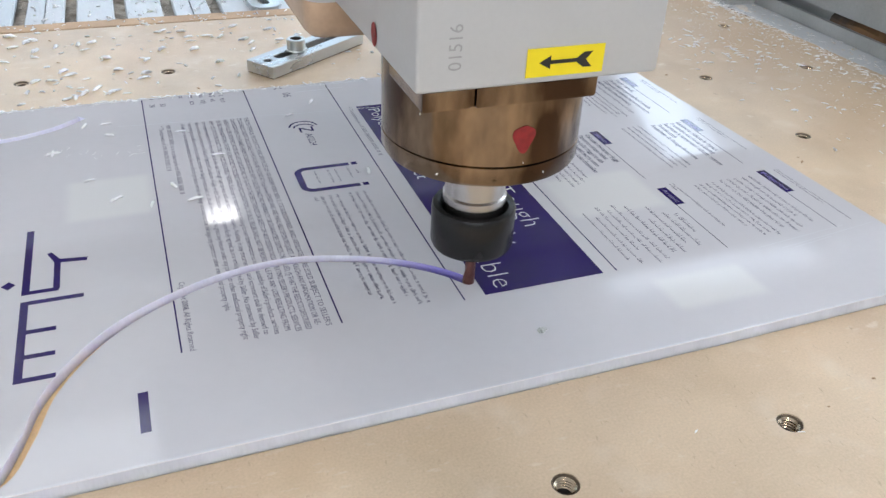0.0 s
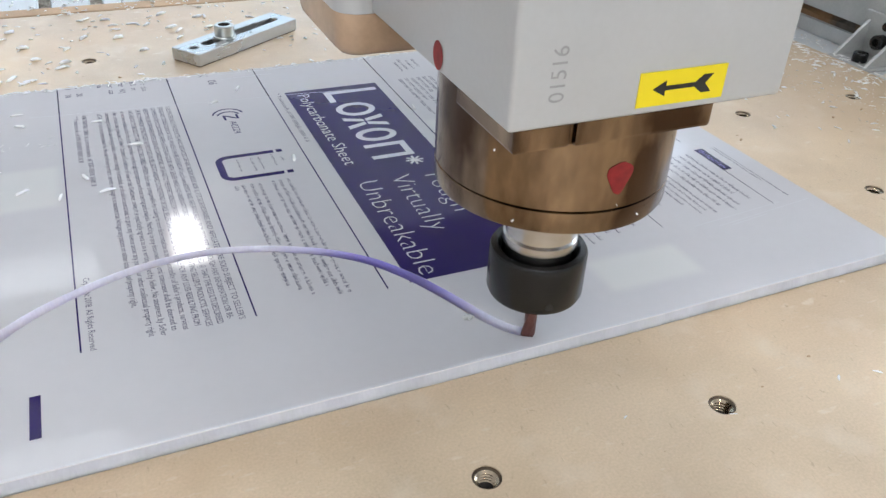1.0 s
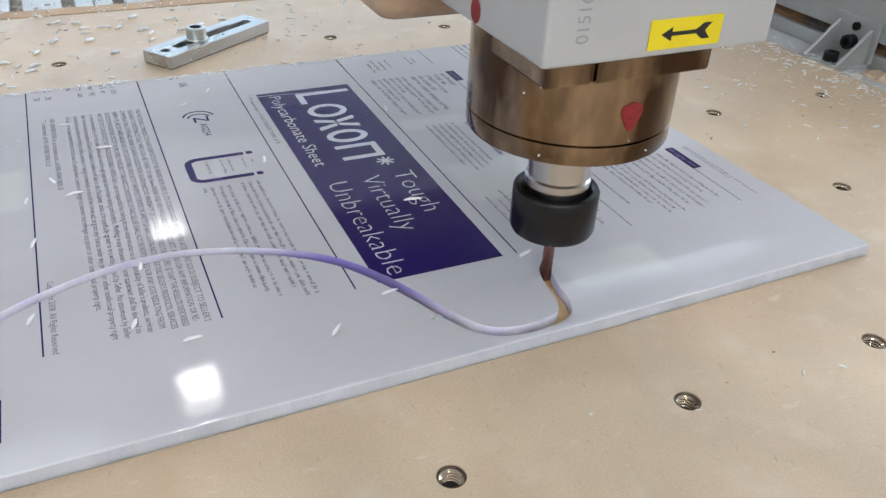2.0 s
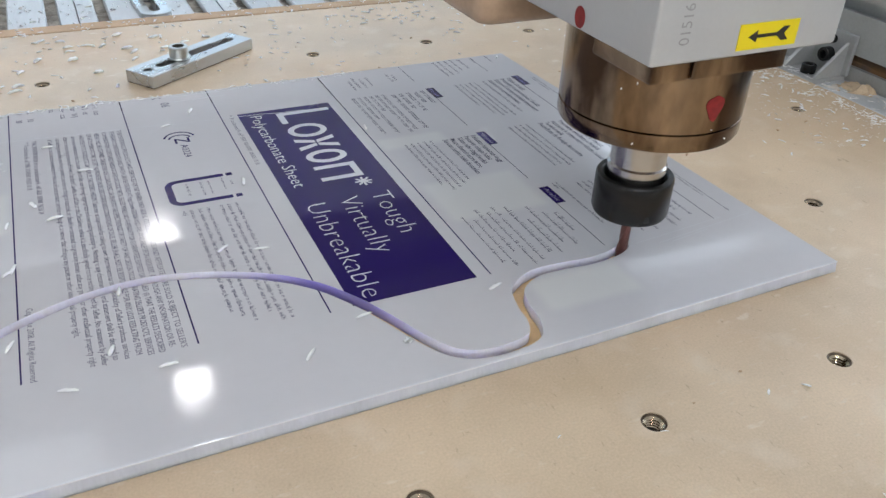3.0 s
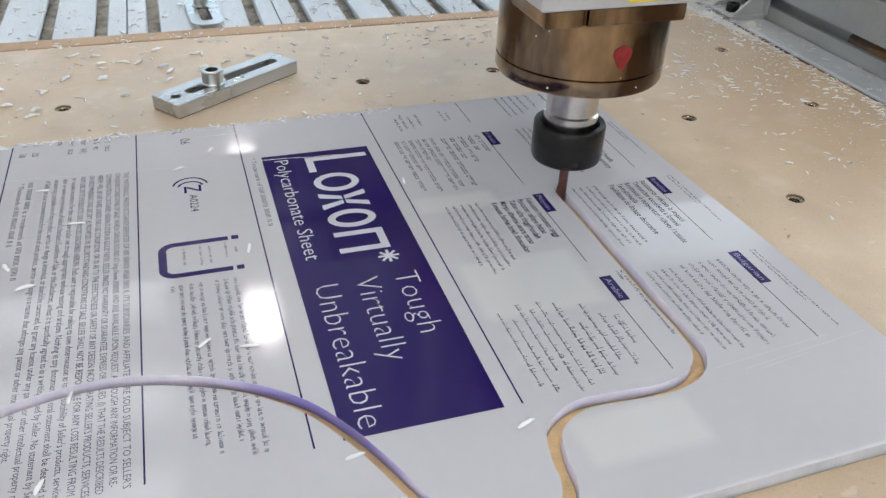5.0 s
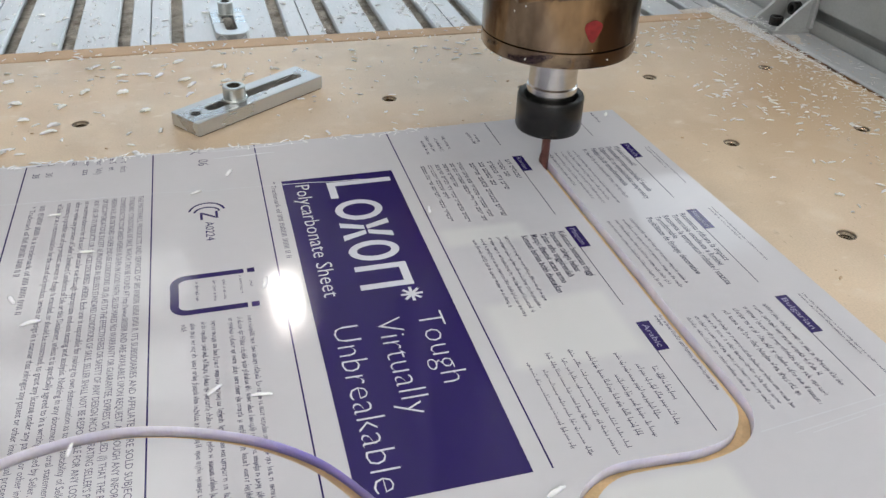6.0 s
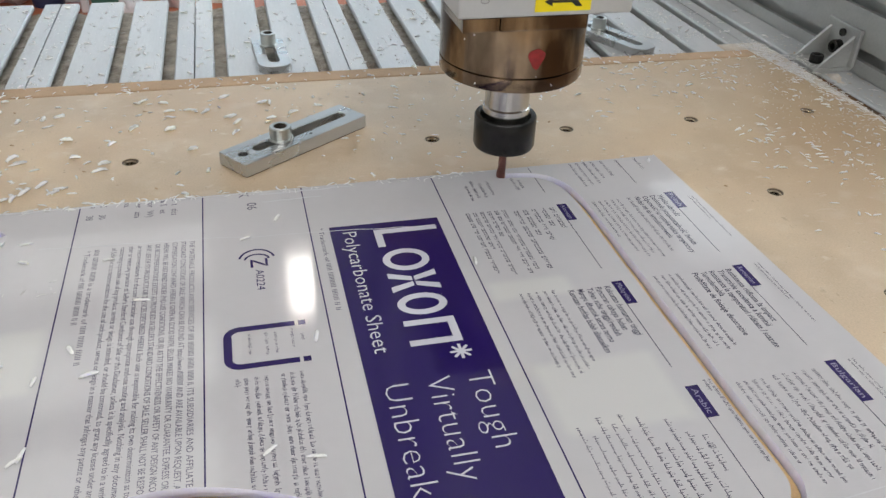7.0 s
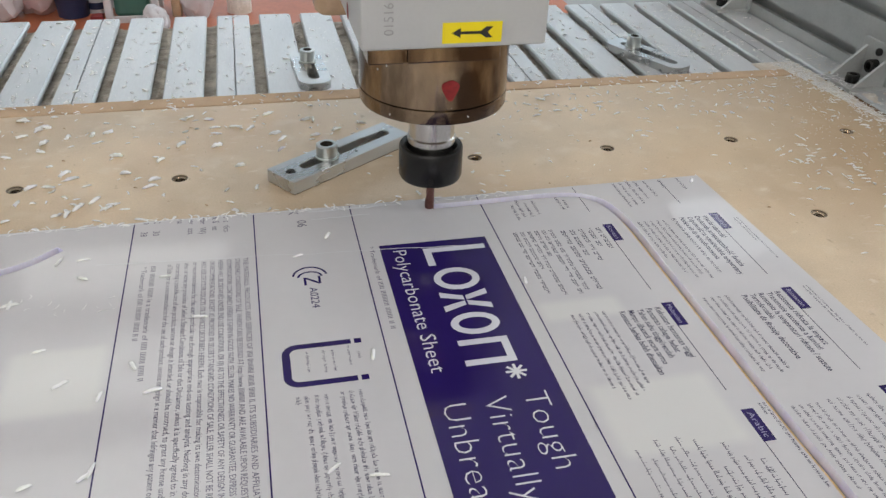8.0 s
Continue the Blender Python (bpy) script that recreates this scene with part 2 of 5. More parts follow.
# kerf faces: light through the clear sheet put into a pale lavender colour
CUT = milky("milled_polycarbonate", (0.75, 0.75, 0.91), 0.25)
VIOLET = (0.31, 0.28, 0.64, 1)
LABEL_INK = film_material("pale_violet_ink", (0.30, 0.28, 0.46), 0.08)


def banner_tinted_edges(mat):
    """Violet of the banner mirrored in the clear cut, put into the colour."""
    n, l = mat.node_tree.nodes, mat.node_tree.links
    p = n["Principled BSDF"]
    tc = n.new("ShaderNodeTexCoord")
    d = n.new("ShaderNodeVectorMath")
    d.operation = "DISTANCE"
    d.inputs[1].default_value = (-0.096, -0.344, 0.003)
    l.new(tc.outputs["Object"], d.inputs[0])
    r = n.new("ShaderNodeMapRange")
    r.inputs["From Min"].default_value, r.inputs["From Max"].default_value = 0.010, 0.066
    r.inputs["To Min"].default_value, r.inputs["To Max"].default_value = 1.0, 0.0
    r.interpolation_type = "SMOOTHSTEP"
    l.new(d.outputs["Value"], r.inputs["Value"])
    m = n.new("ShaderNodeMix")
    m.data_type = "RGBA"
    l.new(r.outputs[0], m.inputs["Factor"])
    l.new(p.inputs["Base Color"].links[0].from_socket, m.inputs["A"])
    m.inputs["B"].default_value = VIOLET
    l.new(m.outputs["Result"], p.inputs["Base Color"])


def pale_rectangles(mat, areas):
    """Pale soft-edged rectangles in the film's colour: (x0, x1, y0, y1) each."""
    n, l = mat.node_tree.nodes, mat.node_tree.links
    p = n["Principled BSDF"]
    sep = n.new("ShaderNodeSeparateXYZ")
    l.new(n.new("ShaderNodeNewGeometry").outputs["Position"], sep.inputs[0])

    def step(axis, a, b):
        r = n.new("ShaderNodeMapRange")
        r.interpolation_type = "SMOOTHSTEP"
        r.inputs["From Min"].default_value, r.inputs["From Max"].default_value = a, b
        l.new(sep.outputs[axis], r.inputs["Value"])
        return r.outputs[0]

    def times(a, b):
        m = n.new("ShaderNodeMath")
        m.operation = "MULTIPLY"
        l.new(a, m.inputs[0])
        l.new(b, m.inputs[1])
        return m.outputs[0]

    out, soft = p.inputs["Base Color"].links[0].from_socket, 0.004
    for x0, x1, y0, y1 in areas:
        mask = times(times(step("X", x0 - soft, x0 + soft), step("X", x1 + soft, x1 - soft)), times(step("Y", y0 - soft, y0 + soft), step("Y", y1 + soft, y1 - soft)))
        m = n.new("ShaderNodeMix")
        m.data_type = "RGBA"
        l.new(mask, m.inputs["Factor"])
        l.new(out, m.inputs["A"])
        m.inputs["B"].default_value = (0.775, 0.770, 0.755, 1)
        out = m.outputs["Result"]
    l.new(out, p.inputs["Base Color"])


banner_tinted_edges(CUT)
pale_rectangles(FILM, ((-0.012, 0.048, -0.304, -0.258), (-0.004, 0.048, -0.396, -0.370), (-0.015, 0.030, -0.206, -0.190), (-0.280, -0.236, -0.231, -0.185)))
lit_through(FILM, 0.15)


# ---------------------------------------------------------------- mesh helpers
def mesh_object(name, bm, material, parent=None, label="", smooth=False):
    me = bpy.data.meshes.new(name)
    bm.normal_update()
    if smooth:
        for f in bm.faces:
            f.smooth = True
        for e in bm.edges:
            if len(e.link_faces) == 2 and e.calc_face_angle(0) > radians(35):
                e.smooth = False
    bm.to_mesh(me)
    bm.free()
    me.materials.append(material)
    ob = new(name, me)
    if parent:
        ob.parent = parent
    if label:
        ob["label"] = label
    return ob


def part(name, bm, material, parent, label="", smooth=False):
    return mesh_object(name, bm, material, parent, label, smooth)


def box(bm, x0, x1, y0, y1, z0, z1, bevel=0.0, segments=2):
    r = bmesh.ops.create_cube(bm, size=1)
    for v in r["verts"]:
        v.co = Vector(((x0 + x1) / 2 + v.co.x * (x1 - x0), (y0 + y1) / 2 + v.co.y * (y1 - y0), (z0 + z1) / 2 + v.co.z * (z1 - z0)))
    if bevel:
        edges = {e for v in r["verts"] for e in v.link_edges}
        bmesh.ops.bevel(bm, geom=list(edges), offset=bevel, segments=segments, profile=0.5, affect="EDGES")
    return bm


def boxed(*a, **k):
    return box(bmesh.new(), *a, **k)


def lathe(profile, steps=64, cx=0.0, cy=0.0, bm=None):
    """A turned body: profile of (radius, height) from bottom to top."""
    bm = bm or bmesh.new()
    rings = []
    for r, z in profile:
        if r < 1e-6:
            rings.append([bm.verts.new((cx, cy, z))])
        else:
            rings.append([bm.verts.new((cx + r * math.cos(2 * math.pi * k / steps), cy + r * math.sin(2 * math.pi * k / steps), z)) for k in range(steps)])
    for a, b in zip(rings, rings[1:]):
        for k in range(steps):
            q = (k + 1) % steps
            if len(a) == 1 and len(b) > 1:
                bm.faces.new((a[0], b[q], b[k]))
            elif len(b) == 1 and len(a) > 1:
                bm.faces.new((a[k], a[q], b[0]))
            elif len(a) > 1:
                bm.faces.new((a[k], a[q], b[q], b[k]))
    bmesh.ops.recalc_face_normals(bm, faces=bm.faces)
    return bm


def prism(outline, z0, z1, bm=None, bevel=0.0):
    """An upright prism over an outline of (x, y) points."""
    bm = bm or bmesh.new()
    a = [bm.verts.new((x, y, z0)) for x, y in outline]
    b = [bm.verts.new((x, y, z1)) for x, y in outline]
    bm.faces.new(a[::-1])
    top = bm.faces.new(b)
    for k in range(len(a)):
        bm.faces.new((a[k], a[(k + 1) % len(a)], b[(k + 1) % len(a)], b[k]))
    bmesh.ops.recalc_face_normals(bm, faces=bm.faces)
    if bevel:
        bmesh.ops.bevel(bm, geom=list(top.edges), offset=bevel, segments=2, profile=0.5, affect="EDGES")
    return bm


def extruded(points, faces, z0, z1):
    """A slab from flat triangles, with walls round its open edges."""
    bm = bmesh.new()
    n = len(points)
    lo = [bm.verts.new((x, y, z0)) for x, y in points]
    hi = [bm.verts.new((x, y, z1)) for x, y in points]
    count = {}
    for f in faces:
        for k in range(len(f)):
            e = (f[k], f[(k + 1) % len(f)])
            count[e] = count.get(e, 0) + 1
    for f in faces:
        bm.faces.new([hi[k] for k in f])
        bm.faces.new([lo[k] for k in reversed(f)])
    for a, b in count:
        if (b, a) not in count:
            bm.faces.new((lo[a], lo[b], hi[b], hi[a]))
    loose = [v for v in bm.verts if not v.link_faces]
    bmesh.ops.delete(bm, geom=loose, context="VERTS")
    return bm


def empty(name, m, **tags):
    ob = new(name)
    ob.matrix_world = m
    return tagged(ob, **tags)


# ---------------------------------------------------------------- the cutter's way through the sheet
def smooth_line(pts, step=0.002):
    """A Catmull-Rom line through the points, in even steps."""
    pts = [Vector(p) for p in pts]
    pts = [2 * pts[0] - pts[1]] + pts + [2 * pts[-1] - pts[-2]]
    dense = []
    for a, b, c, d in zip(pts, pts[1:], pts[2:], pts[3:]):
        for k in range(24):
            u = k / 24
            dense.append(0.5 * (2 * b + (c - a) * u + (2 * a - 5 * b + 4 * c - d) * u * u + (3 * b - a - 3 * c + d) * u ** 3))
    dense.append(pts[-2])
    out, left = [dense[0]], step
    for a, b in zip(dense, dense[1:]):
        length, at = (b - a).length, 0.0
        while length - at >= left:
            at += left
            out.append(a + (b - a) * (at / length))
            left = step
        left -= length - at
    return out


LINE = smooth_line([
    (-0.272, -0.090), (-0.287, -0.103), (-0.305, -0.112), (-0.345, -0.128), (-0.395, -0.190), (-0.405, -0.300), (-0.370, -0.395),
    (-0.325, -0.417), (-0.302, -0.412), (-0.293, -0.394), (-0.285, -0.368), (-0.269, -0.343), (-0.247, -0.323), (-0.212, -0.306),
    (-0.180, -0.3005), (-0.152, -0.305), (-0.124, -0.317), (-0.103, -0.333), (-0.089, -0.352), (-0.079, -0.371), (-0.070, -0.391),
    (-0.061, -0.405), (-0.050, -0.411), (-0.036, -0.412), (-0.0215, -0.4085), (-0.0160, -0.3985), (-0.0148, -0.387), (-0.010, -0.373),
    (0.004, -0.3645), (0.022, -0.364), (0.042, -0.365), (0.060, -0.3605), (0.070, -0.349), (0.0715, -0.334), (0.0708, -0.300),
    (0.0705, -0.240), (0.0702, -0.180), (0.0700, -0.130), (0.0690, -0.108), (0.0650, -0.091), (0.0560, -0.080), (0.042, -0.0755),
    (0.020, -0.0745), (-0.020, -0.0760), (-0.060, -0.0770), (-0.100, -0.0785)])
# where the cutter stands at a time
TOOL = [(0, -0.0925, -0.3435), (0.5, -0.0745, -0.378), (1.0, -0.0555, -0.4085), (1.5, -0.0195, -0.4065), (1.7, -0.0158, -0.398), (2.8, 0.054, -0.3635),
        (3.0, 0.0605, -0.360), (3.5, 0.0715, -0.318), (4.0, 0.071, -0.279), (4.5, 0.0705, -0.243), (4.7, 0.0705, -0.226), (5.8, 0.070, -0.1400),
        (6.0, 0.070, -0.127), (6.5, 0.0625, -0.085), (7.0, 0.028, -0.0745), (7.5, -0.012, -0.0758), (8.0, -0.0512, -0.0770)]


def station(x, y):
    return min(range(len(LINE)), key=lambda k: (LINE[k] - Vector((x, y))).length_squared)


TOOL_AT = [(t, station(x, y)) for t, x, y in TOOL]
FIRST, LAST = TOOL_AT[0][1], TOOL_AT[-1][1]


def tool_station(t):
    ts, ks = zip(*TOOL_AT)
    return float(np.interp(t, ts, ks))


def tool_time(k):
    ts, ks = zip(*TOOL_AT)
    return float(np.interp(k, ks, ts))


def tool_place(t):
    k = tool_station(t)
    a = min(int(k), len(LINE) - 2)
    p = LINE[a].lerp(LINE[a + 1], k - a)
    return p.x, p.y


KERF = 0.003  # half its width


def side(k, s):
    a, b = LINE[max(0, k - 1)], LINE[min(len(LINE) - 1, k + 1)]
    d = (b - a).normalized()
    return LINE[k] + Vector((-d.y, d.x)) * (s * KERF)


def strips(k0, k1, per):
    """The kerf from station k0 to k1 as closed outlines, each per stations long."""
    out = []
    for a in range(k0, k1, per):
        b = min(a + per, k1)
        ring = [side(k, 1) for k in range(b, a - 1, -1)] + [side(k, -1) for k in range(a, b + 1)]
        out.append([tuple(p) for p in ring])
    return out


PER = 3
OPEN = strips(0, FIRST, 12)
PLUGS = strips(FIRST, LAST + PER, PER)
CUTS = OPEN + PLUGS
CUT_BOX = [(min(p[0] for p in c), max(p[0] for p in c), min(p[1] for p in c), max(p[1] for p in c)) for c in CUTS]


def ccw(ring):
    area = sum(a[0] * b[1] - b[0] * a[1] for a, b in zip(ring, ring[1:] + ring[:1]))
    return ring if area > 0 else ring[::-1]


from mathutils.geometry import delaunay_2d_cdt


def inside(p, ring):
    """Whether a point lies in a polygon."""
    hit = False
    for (ax, ay), (bx, by) in zip(ring, ring[1:] + ring[:1]):
        if (ay > p[1]) != (by > p[1]) and p[0] < (bx - ax) * (p[1] - ay) / (by - ay) + ax:
            hit = not hit
    return hit


def divide(points, faces):
    """Cuts flat faces along the kerf: what stays on the sheet, and what lies on each strip."""
    x0, x1 = min(p[0] for p in points), max(p[0] for p in points)
    y0, y1 = min(p[1] for p in points), max(p[1] for p in points)
    near = [k for k, b in enumerate(CUT_BOX) if b[0] < x1 and b[1] > x0 and b[2] < y1 and b[3] > y0]
    if not near:
        return (points, faces), {}
    vs, fs = [Vector(p) for p in points], [list(f) for f in faces]
    m = len(fs)
    for k in near:
        ring = ccw(CUTS[k])
        fs.append(list(range(len(vs), len(vs) + len(ring))))
        vs += [Vector(p) for p in ring]
    ov, _, of, _, _, src = delaunay_2d_cdt(vs, [], fs, 1, 1e-7)
    pts = [tuple(v) for v in ov]
    stay, lie = [], {}
    for f, s in zip(of, src):
        if not any(k < m for k in s):
            continue
        cut = [near[k - m] for k in s if k >= m]
        ring = list(f)
        mid = (sum(pts[k][0] for k in ring) / len(ring), sum(pts[k][1] for k in ring) / len(ring))
        if m > 1 and not any(inside(mid, [tuple(points[i]) for i in faces[k]]) for k in s if k < m):
            continue
        a, b, c = (pts[k] for k in ring[:3])
        if (b[0] - a[0]) * (c[1] - a[1]) - (b[1] - a[1]) * (c[0] - a[0]) < 0:
            ring.reverse()
        if cut:
            lie.setdefault(cut[0], []).append(ring)
        else:
            stay.append(ring)
    return (pts, stay), {k: (pts, v) for k, v in lie.items()}


def flat(points, faces, z):
    bm = bmesh.new()
    used = sorted({k for f in faces for k in f})
    vs = {k: bm.verts.new((points[k][0], points[k][1], z)) for k in used}
    for f in faces:
        try:
            bm.faces.new([vs[k] for k in f])
        except ValueError:
            pass
    bm.normal_update()
    for f in bm.faces:
        if f.normal.z < 0:
            f.normal_flip()
    return bm


# ---------------------------------------------------------------- the room
ROOM = (-5.0, 5.0, -4.0, 9.0, -0.90, 3.30)
THICK = 0.15
# the wall that each window is in: axis across it, its inner face, outward sign, span along the wall, span in height
WINDOWS = {"north": ("y", 9.0, 1, -2.9, 4.85, 0.8, 3.2), "east": ("x", 5.0, 1, -1.1, 3.9, 0.6, 2.4), "south": ("y", -4.0, -1, -3.85, 0.65, 0.95, 2.85)}


def in_wall(bm, axis, u0, u1, d0, d1, z0, z1):
    """A box along a wall: u runs along it, d across it."""
    d0, d1 = min(d0, d1), max(d0, d1)
    return box(bm, u0, u1, d0, d1, z0, z1) if axis == "y" else box(bm, d0, d1, u0, u1, z0, z1)


def wall_with_window(side, u0, u1):
    axis, face, out, a, b, low, high = WINDOWS[side]
    z0, z1 = ROOM[4], ROOM[5]
    bm = bmesh.new()
    for piece in ((u0, a, z0, z1), (b, u1, z0, z1), (a, b, z0, low), (a, b, high, z1)):
        in_wall(bm, axis, piece[0], piece[1], face, face + out * THICK, piece[2], piece[3])
    tagged(mesh_object("wall_" + side, bm, PLASTER), "pale painted workshop wall with a wide window", "wall", kind="structure")


# unseen windows, added round the area lamps
def window(side, number):
    axis, face, out, a, b, low, high = WINDOWS[side]
    ob = tagged(new("window_" + number), "wide workshop window with pale metal frame", "window", kind="structure")
    w, near, far = 0.05, face + out * 0.02, face + out * 0.06
    rails = [(a, b, low, low + w), (a, b, high - w, high), (a, a + w, low + w, high - w), (b - w, b, low + w, high - w)]
    bays = 4
    for k in range(1, bays):
        c = a + (b - a) * k / bays
        rails.append((c - 0.02, c + 0.02, low + w, high - w))
    for r in rails:
        part("window_frame", in_wall(bmesh.new(), axis, r[0], r[1], near, far, r[2], r[3]), HOUSING, ob)
    part("window_sill", in_wall(bmesh.new(), axis, a + 0.001, b - 0.001, face - out * 0.06, face + out * 0.018, low + 0.001, low + 0.026), HOUSING, ob)
    for k in range(bays):
        c0, c1 = a + (b - a) * k / bays + 0.021, a + (b - a) * (k + 1) / bays - 0.021
        pane = part("pane", in_wall(bmesh.new(), axis, max(c0, a + w), min(c1, b - w), face + out * 0.036, face + out * 0.042, low + w, high - w), PANE, ob)
        pane.visible_shadow = False


def room():
    x0, x1, y0, y1, z0, z1 = ROOM
    t = THICK
    tagged(mesh_object("floor", boxed(x0 - t, x1 + t, y0 - t, y1 + t, z0 - t, z0), CONCRETE), "grey concrete workshop floor", "floor", kind="structure")
    tagged(mesh_object("ceiling", boxed(x0 - t, x1 + t, y0 - t, y1 + t, z1, z1 + t), CEILING), "white painted workshop ceiling", "ceiling", kind="structure")
    wall_with_window("north", x0, x1)
    wall_with_window("south", x0, x1)
    wall_with_window("east", y0, y1)
    tagged(mesh_object("wall_west", boxed(x0 - t, x0, y0, y1, z0, z1), PLASTER), "pale painted workshop wall", "wall", kind="structure")
    for k, side in enumerate(WINDOWS):
        window(side, str(k + 1))


def ceiling_light(x, y, z, w, d, glow, name="ceiling_light", label="rectangular white LED panel on the workshop ceiling"):
    top = empty(name, pose(x, y, z), label=label, category="ceiling light", group="lights on the ceiling")
    bm = bmesh.new()
    for a in ((-w / 2 - 0.02, -w / 2, -d / 2 - 0.02, d / 2 + 0.02), (w / 2, w / 2 + 0.02, -d / 2 - 0.02, d / 2 + 0.02),
              (-w / 2, w / 2, -d / 2 - 0.02, -d / 2), (-w / 2, w / 2, d / 2, d / 2 + 0.02)):
        box(bm, *a, -0.03, 0.0)
    part("frame", bm, ALU, top)
    part("diffuser", boxed(-w / 2, w / 2, -d / 2, d / 2, -0.02, -0.005), glow, top)
    return top


room()
for lx, ly, ld in ((0.155, -1.8, 0.42), (0.155, 0.3, 0.42), (0.155, 1.5, 0.42), (0.155, 3.80, 0.36), (0.22, 4.92, 0.38)):
    ceiling_light(lx, ly, 3.28, 0.21, ld, PANEL)
for sx, wide, deep, rows_y in ((-1.10, 1.30, 0.40, (2.0, 2.7, 3.4, 4.1, 4.8)),):
    for sy in rows_y:
        ceiling_light(sx, sy, 3.28, wide, deep, SKYLIGHT, "skylight", "narrow milky skylight in the workshop ceiling")
ceiling_light(4.62, 5.45, 3.28, 0.62, 1.1, BLUE_SKYLIGHT, "skylight", "wide clear skylight in the workshop ceiling")
# dim panel added so that the film's right side mirrors something brighter
ceiling_light(3.90, 4.22, 3.28, 2.00, 1.05, DIM_GLOW, "skylight", "dusty skylight in the workshop ceiling")


# ---------------------------------------------------------------- router table: profiles, board, side beam
BED = -0.018
PITCH = 0.0462


TABLE = empty("router_table", pose(0, 0, 0), label="router table of pale aluminium T-slot profiles on dull legs", category="router table")


def table_profile(k, y0=-0.95, y1=0.425):
    """One aluminium extrusion with three T-slots, lying along y."""
    x0 = -0.309 + 3 * PITCH * k
    w = 3 * PITCH - 0.0012
    pts = [(0, 0)]
    for s in range(3):
        c = PITCH * (s + 0.5) - 0.0006
        a, b = c - 0.0055, c + 0.0055
        pts += [(a - 0.0013, 0), (a, -0.0018), (a, -0.005), (a - 0.005, -0.005), (a - 0.005, -0.013), (b + 0.005, -0.013), (b + 0.005, -0.005), (b, -0.005), (b, -0.0018), (b + 0.0013, 0)]
    pts += [(w, 0), (w, -0.030), (0, -0.030)]
    part("profile", along_y([(x0 + x, BED + z) for x, z in pts], y0, y1), ALU, TABLE)


def along_y(pts, y0, y1):
    """An outline of (x, z) points drawn out along y."""
    bm = bmesh.new()
    rows = [[bm.verts.new((x, y, z)) for x, z in pts] for y in (y0, y1)]
    n = len(pts)
    for i in range(n):
        bm.faces.new((rows[0][i], rows[0][(i + 1) % n], rows[1][(i + 1) % n], rows[1][i]))
    for r in rows:
        bm.faces.new(r)
    bmesh.ops.recalc_face_normals(bm, faces=bm.faces)
    return bm


for k in range(-4, 6):
    table_profile(k)
for y in (-0.8, -0.2, 0.34):
    part("cross_rail", boxed(-0.98, 0.62, y - 0.03, y + 0.03, BED - 0.092, BED - 0.0302, bevel=0.002), ALU_DARK, TABLE)
for x in (-0.9, 0.5):
    for y in (-0.8, 0.34):
        part("leg", boxed(x - 0.035, x + 0.035, y - 0.03, y + 0.03, -0.90, BED - 0.0922, bevel=0.003), ALU_DARK, TABLE)


INSERTS = [(0.105 * i, 0.1176 * j) for i in range(-5, 4) for j in range(-4, 1)]


def board():
    """The MDF spoilboard with round holes for the threaded inserts."""
    x0, x1, y0, y1 = -0.62, 0.352, -0.78, 0.1275
    outline = [(x0, y0), (0.370, y0), (0.3692, -0.20), (0.3668, -0.06), (0.361, 0.017), (0.353, 0.069), (0.347, y1 - 0.006), (-0.10, y1 - 0.0045), (x0, y1 - 0.0075)]
    vs, fs = [Vector(p) for p in outline], [list(range(len(outline)))]
    r = 0.0056
    for cx, cy in INSERTS:
        fs.append(list(range(len(vs), len(vs) + 20)))
        vs += [Vector((cx + r * math.cos(2 * math.pi * k / 20), cy + r * math.sin(2 * math.pi * k / 20))) for k in range(20)]
    ov, _, of, _, _, src = delaunay_2d_cdt(vs, [], fs, 1, 1e-7)
    faces = [list(f) for f, s in zip(of, src) if s == [0] or (0 in s and len(s) == 1)]
    ob = empty("spoilboard", pose(0, 0, 0), label="beige MDF spoilboard with threaded inserts on the router table", category="spoilboard")
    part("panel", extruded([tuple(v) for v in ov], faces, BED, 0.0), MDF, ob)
    strip = [(x0, y1 - 0.0063), (-0.10, y1 - 0.0033), (0.345, y1 - 0.0048), (0.344, y1 + 0.011), (-0.10, y1 + 0.0165), (x0, y1 + 0.013)]
    part("edge_strip", prism(strip, BED, 0.0006, bevel=0.0012), MDF_EDGE, ob, "narrow brown MDF strip")
    return ob


BOARD = board()


def threaded_inserts():
    prof = [(0.0056, -0.0008), (0.0054, -0.0004), (0.0049, -0.0004), (0.0045, -0.0012)]
    z, r = -0.0013, (0.0044, 0.0034)
    for k in range(14):
        prof.append((r[k % 2], z))
        z -= 0.0007
    prof += [(0.0034, -0.0135), (0.0, -0.0135)]
    one = None
    for k, (cx, cy) in enumerate(INSERTS):
        if one is None:
            ob = one = part("threaded_insert", lathe(prof[::-1], 28), BRASS, BOARD, "steel threaded insert")
            one.data.materials.append(HOLE_SHADE)
            one.data.materials.append(BIT_RIM)
            # depths of the insert take the near-black in place of shade
            for f in one.data.polygons:
                f.material_index = 1 if f.center.z < -0.0062 else 2 if f.center.z > -0.0010 else 0
        else:
            ob = new("threaded_insert", one.data)
            ob.parent = BOARD
            ob["label"] = "steel threaded insert"
        ob.matrix_local = pose(cx, cy, 0, 0, 0, 37 * k)


threaded_inserts()


